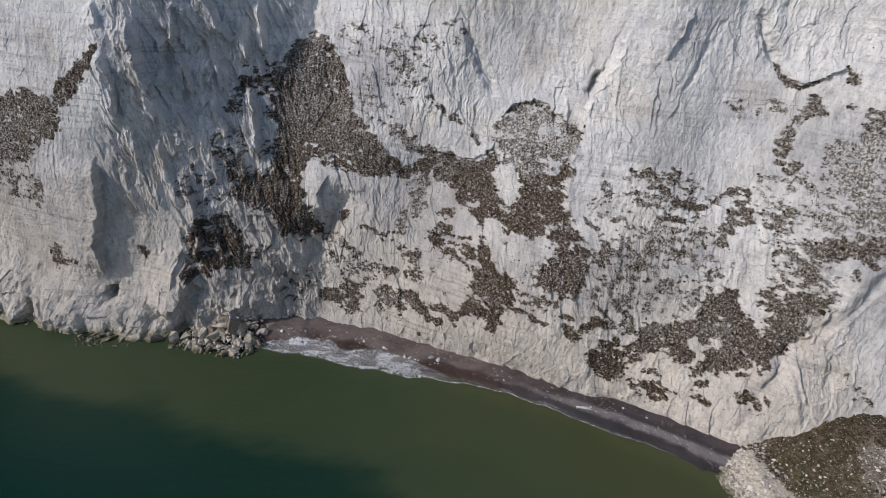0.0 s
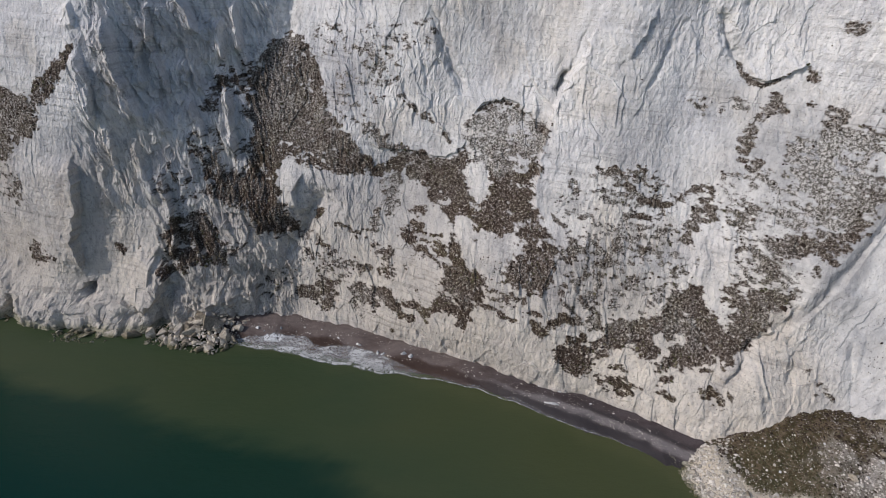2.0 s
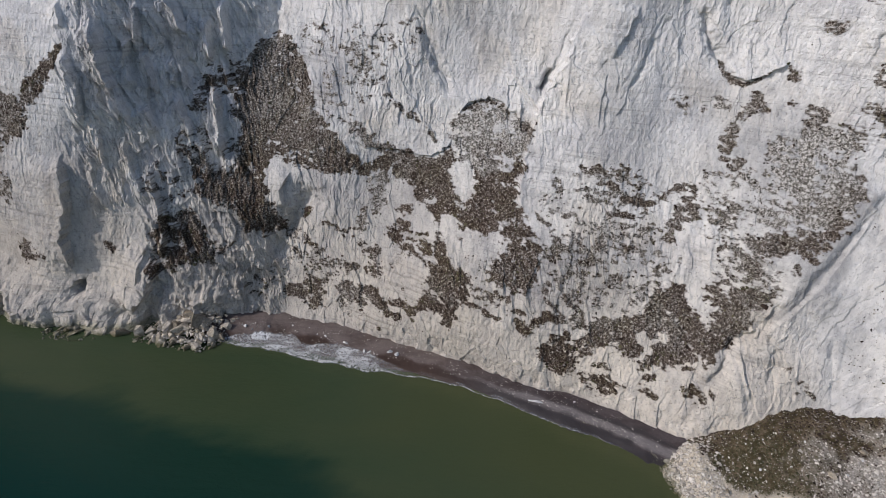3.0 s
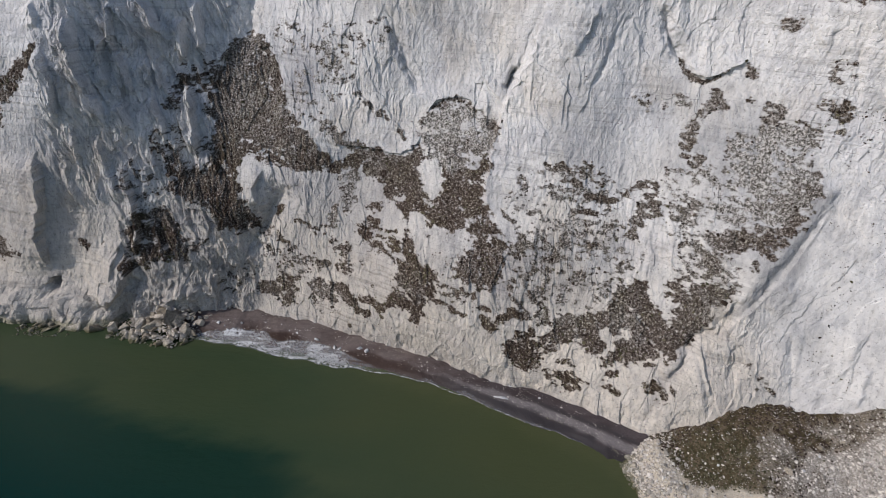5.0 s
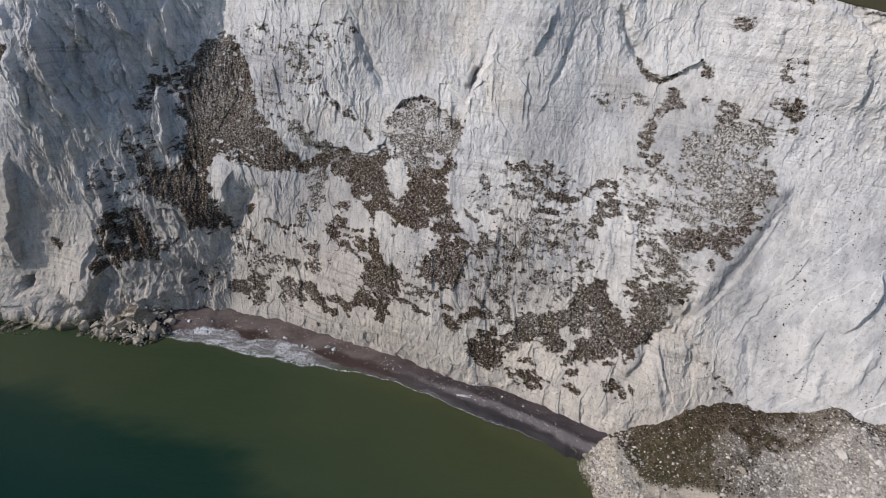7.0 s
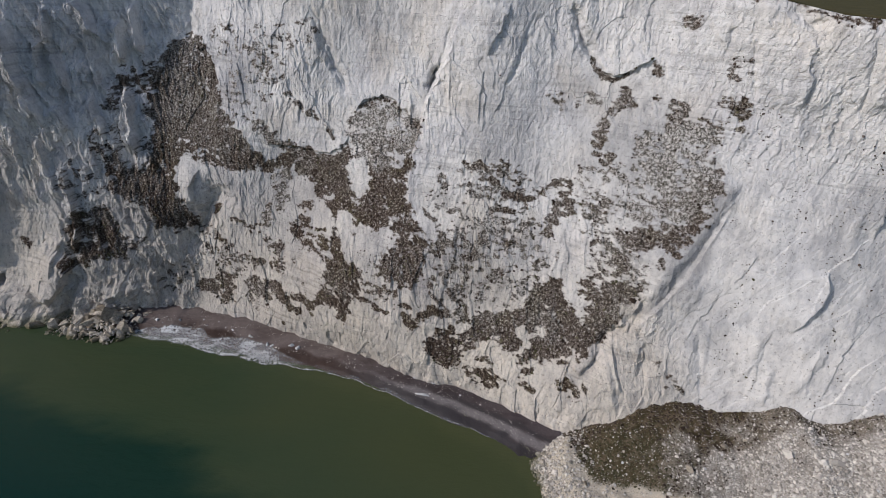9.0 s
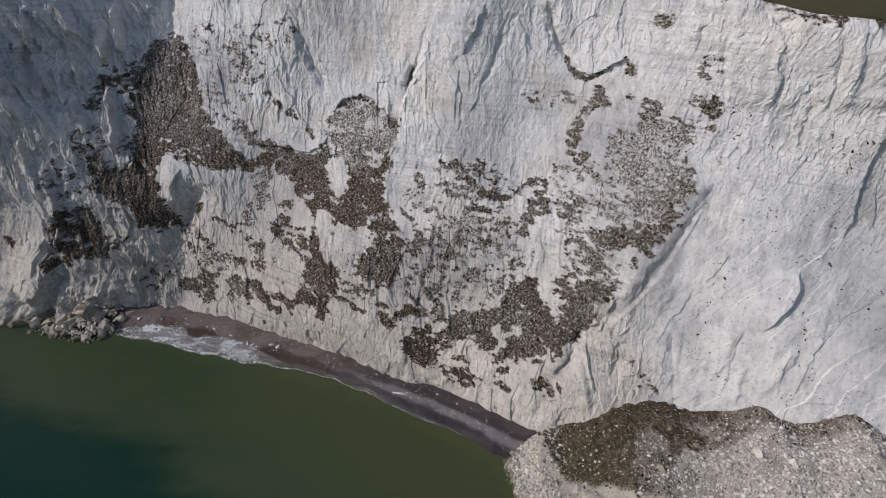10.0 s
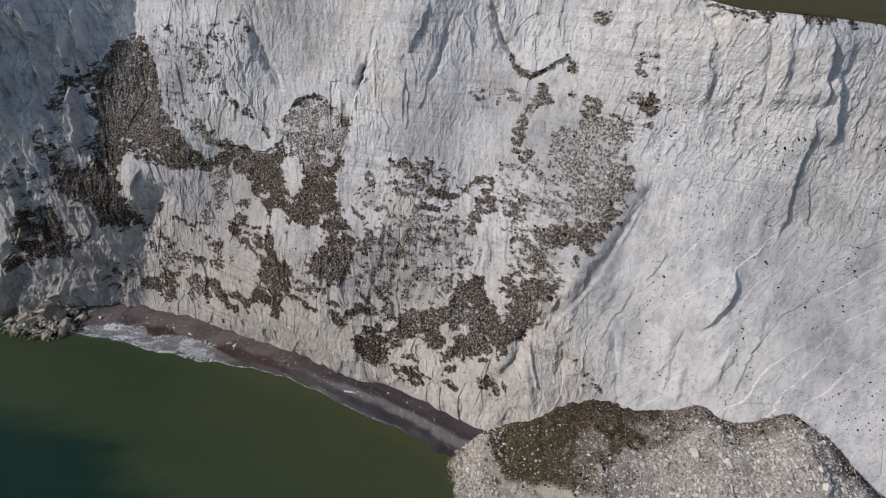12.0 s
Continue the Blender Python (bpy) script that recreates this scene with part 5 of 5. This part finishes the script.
isturf = ok & (rng.random(N) < turf[i, j] ** 2.5 * (1 - creamy[i, j])) & (rng.random(N) < 0.5)
isgreen = isturf & (rng.random(N) < 0.15 + 0.82 * smooth(18, 8, np.hypot(px - 99.5, 1.4 * (py - 103))))
isdry = isturf & ~isgreen
tagged(scatter("talus_turf", ground[isgreen], up[isgreen], rng.gamma(3, 0.045, isgreen.sum()) + 0.06, GREEN, 0.4, 3), "patchy green tufts on the debris slope", "turf", kind="stuff")
tagged(scatter("dry_talus_turf", ground[isdry], up[isdry], rng.gamma(3, 0.045, isdry.sum()) + 0.06, SCRUB, 0.4, 6), "dry brown tufts on the debris slope", "turf", kind="stuff")
isrub = ok & (rng.random(N) < 0.56 - 0.30 * turf[i, j])
tagged(scatter("chalk_rubble", ground[isrub], up[isrub], (rng.gamma(1.3, 0.095, isrub.sum()) + 0.06) * (1.2 - 0.74 * turf[i, j][isrub]), RUBBLE, 0.75, 4), "loose white chalk rubble strewn over the slope", "rubble", kind="stuff")
N = 7000
px, v = rng.uniform(-54, 80, N), rng.uniform(0.02, 0.72, N)
py = np.interp(px, FOOT_X, FOOT_Y) * (1 - v) + shore(px) * v
pz = beach_height(px, py)
keep = rng.random(N) < 0.04 + 0.3 * smooth(0.0, 0.5, fbm(px / 7, py / 2, 231, 3)) + 0.5 * smooth(45, 60, px) * smooth(0.42, 0.5, v)
ground = np.stack([px, py, pz + 0.05], -1)[keep]
tagged(scatter("beach_stones", ground, np.tile([0.0, 0, 1.0], (len(ground), 1)), rng.gamma(1.3, 0.045, len(ground)) + 0.05, RUBBLE, 0.6, 5), "small pale stones strewn over the shingle", "stones", kind="stuff")


# ---- boulders ----
def boulder_mesh(seed):
    """A broken chalk block: an angular hull with worn edges, a little rough."""
    rng = np.random.default_rng(seed)
    bm = bmesh.new()
    ball = rng.normal(0, 1, (11, 3))
    ball /= np.linalg.norm(ball, axis=1, keepdims=True)
    for q in ball * rng.uniform(0.8, 1.15, (11, 1)) * np.array([1.0, 0.85, 0.8]):
        bm.verts.new(q)
    bmesh.ops.convex_hull(bm, input=bm.verts)
    bmesh.ops.delete(bm, geom=[q for q in bm.verts if not q.link_faces], context="VERTS")
    bmesh.ops.bevel(bm, geom=list(bm.edges), offset=0.03, segments=1, affect="EDGES")
    bmesh.ops.triangulate(bm, faces=bm.faces)
    bmesh.ops.subdivide_edges(bm, edges=[e for e in bm.edges if e.calc_length() > 0.3], cuts=1)
    for q in bm.verts:
        q.co += Vector(rng.normal(0, 0.022, 3))
    for f in bm.faces:
        f.smooth = False
    me = bpy.data.meshes.new("boulder")
    bm.to_mesh(me)
    bm.free()
    me.materials.append(ROCK)
    return me


BOULDERS = [boulder_mesh(k) for k in range(14)]


WHITE = []
for block in BOULDERS[:5]:
    WHITE.append(block.copy())
    WHITE[-1].materials[0] = CHALK


def boulder(x, y, z, size, label, group, rng, squash=0.75, kinds=BOULDERS):
    ob = new("boulder", kinds[int(rng.integers(0, len(kinds)))])
    ob.matrix_world = Matrix.LocRotScale((x, y, z + 0.35 * size * squash), Euler((rng.uniform(-0.5, 0.5), rng.uniform(-0.5, 0.5), rng.uniform(0, 6.3))),
                                         (size * rng.uniform(0.8, 1.3), size * rng.uniform(0.7, 1.1), size * squash * rng.uniform(0.8, 1.2)))
    return tagged(ob, label, "boulder", group)


rng = np.random.default_rng(21)
# the fallen pile at the foot of the cliff and the skirt of rocks west of it
def foot_y(x, z):
    return float(cliff_plan(np.array([x]), np.array([z]))[0])


HEAP_LABEL, HEAP = "angular tan chalk block in a fallen heap", "boulders of the fallen heap"
for x, y, z, size in ((-72, 157, 2.6, 3.5), (-66, 158.5, 3.2, 3.9), (-64, 153.5, 1.0, 2.3), (-76.5, 158, 2.0, 3.2), (-69, 152.5, 0.4, 2.1), (-60.5, 156, 1.0, 2.7),
                      (-70, 161.5, 5.2, 2.2), (-79, 155.5, 0.6, 2.0), (-63, 161, 4.2, 2.4)):
    boulder(x, y, z, size, "large " + HEAP_LABEL, HEAP, rng, rng.uniform(0.75, 1.05))
for k in range(128):
    x = -87 + 33 * rng.beta(1.8, 1.6)
    h = math.exp(-(((x + 68) / 12) ** 2))
    front = float(np.interp(x, [-88, -62, -54], [153, 147.5, 157]))
    v = rng.random() ** 0.9
    size = rng.gamma(2.0, 0.50) + 0.35
    boulder(float(x), front + v * (165 - front), max(-0.4, 7.5 * h * v - 0.3 * size), size, HEAP_LABEL, HEAP, rng, rng.uniform(0.55, 0.95))
for k in range(58):
    if k < 36:
        x, v = rng.normal(-111, 3.8), rng.random()
        y, z, size = 154 + 7.5 * v, 1.4 * v - 0.5, rng.gamma(2.0, 0.36) + 0.3
    elif k < 46:
        x = rng.uniform(-105, -86)
        y, z, size = foot_y(x, 2.0) - rng.uniform(0, 1.5), -0.6, rng.uniform(1.3, 2.8)
    else:
        x = rng.uniform(-150, -137)
        y, z, size = shore(x) + rng.uniform(-1, 6), -0.5, rng.gamma(2.0, 0.4) + 0.3
    boulder(x, float(y), z, size, "weed-stained chalk boulder at the cliff's foot", "boulders along the cliff foot", rng, rng.uniform(0.5, 0.9))
# great blocks in the water under the tower
for x, y, size in ((-98.8, 156.5, 2.6), (-93.0, 156.8, 2.9), (-86.0, 157.6, 2.7), (-107.5, 157.5, 2.0), (-103.8, 156.0, 1.7), (-113.5, 158.0, 2.3), (-119.0, 161.0, 2.0)):
    boulder(x, y, -0.9, 1.25 * size, "great tan chalk block at the cliff's foot", "boulders along the cliff foot", rng, 0.95, kinds=BOULDERS)
# single stones on the beach
for x, y, size in ((-51.1, 161.2, 0.9), (-43.2, 162.3, 0.8), (-35.1, 163.4, 0.5), (-22.5, 158.2, 0.6), (-15.2, 155.2, 1.2), (-8.2, 151.8, 1.1), (-6.4, 151.4, 0.8), (0.4, 151.0, 1.2), (2.9, 149.9, 1.1),
                   (-25.5, 159.2, 0.4), (-29.0, 162.0, 0.4), (43.4, 136.6, 0.6), (58.0, 129.9, 0.5), (-48.5, 160.2, 0.6), (-37.6, 161.6, 0.4), (49.6, 134.9, 0.8)):
    boulder(x, y, beach_z(x, y) - 0.2, size, "pale chalk stone lying on the brown shingle", "stones on the beach", rng, kinds=WHITE)
block = boulder(46.6, 130.3, beach_z(46.6, 130.3) - 0.3, 1.0, "long flat white chalk slab on the shingle", "stones on the beach", rng, kinds=WHITE)
block.matrix_world = Matrix.LocRotScale((46.6, 130.3, beach_z(46.6, 130.3) + 0.3), Euler((0.05, 0.1, -0.2)), (2.6, 1.1, 0.7))
# rocks at the water's edge below the talus, and blocks on it
for k in range(90):
    y = rng.uniform(82, 116)
    x = float(np.interp(y, SPIT_Y, SPIT_X)) + rng.gamma(1.7, 2.6) - 0.6
    boulder(x, y, max(float(talus_z(np.array(x), np.array(y))), -0.3) - 0.2, rng.gamma(3, 0.15) + 0.25, "cream chalk boulder on the rubble shore", "boulders of the rubble shore", rng)
for x, y, size in ((123.9, 103.7, 1.3), (114.5, 99.2, 1.4), (133.5, 103.2, 0.8), (132, 102.3, 0.7), (135.9, 103.3, 0.7), (137, 100.7, 0.8), (128.7, 103.7, 0.8), (100.4, 105.9, 0.6), (104.2, 98.3, 0.5)):
    boulder(x, y, float(talus_z(np.array(x), np.array(y))) - 0.2, size, "pale chalk block lying on the debris slope", "blocks on the debris slope", rng)
for k in range(46):
    x, y = rng.uniform(92, 185), rng.uniform(78, 112)
    z = float(talus_z(np.array(x), np.array(y)))
    if cliff_plan(np.array([x]), np.array([max(z, 0.0)]))[0] - y < 1.5 or z < 1:
        continue
    boulder(x, y, z - 0.15, rng.gamma(1.5, 0.16) + 0.2, "white chalk block lying on the debris slope", "blocks on the debris slope", rng, kinds=WHITE)

# smaller broken stuff round the heap and along the rubble shore
N = 900
px, v = np.where(rng.random(N) < 0.3, rng.normal(-111, 5, N), rng.uniform(-87, -54, N)), rng.random(N)
py = np.interp(px, [-120, -104, -88, -62, -54], [151, 151, 153, 147.5, 157]) + v * 12
h = np.exp(-(((px + 68) / 12) ** 2))
tagged(scatter("heap_rubble", np.stack([px, py, np.maximum(-0.1, 6.0 * h * v)], -1), np.tile([0.0, -0.3, 1.0], (N, 1)), rng.gamma(2.0, 0.10, N) + 0.08, RUBBLE, 0.8, 7),
       "small broken chalk between the fallen blocks", "rubble", kind="stuff")
N = 2600
py = rng.uniform(84, 117, N)
px = np.interp(py, SPIT_Y, SPIT_X) + rng.gamma(1.6, 3.0, N) - 0.6
tagged(scatter("shore_rubble", np.stack([px, py, np.maximum(talus_z(px, py), -0.2)], -1), np.tile([0.0, 0.0, 1.0], (N, 1)), rng.gamma(2.0, 0.10, N) + 0.08, RUBBLE, 0.8, 8),
       "cream chalk rubble sloping down to the water", "rubble", kind="stuff")
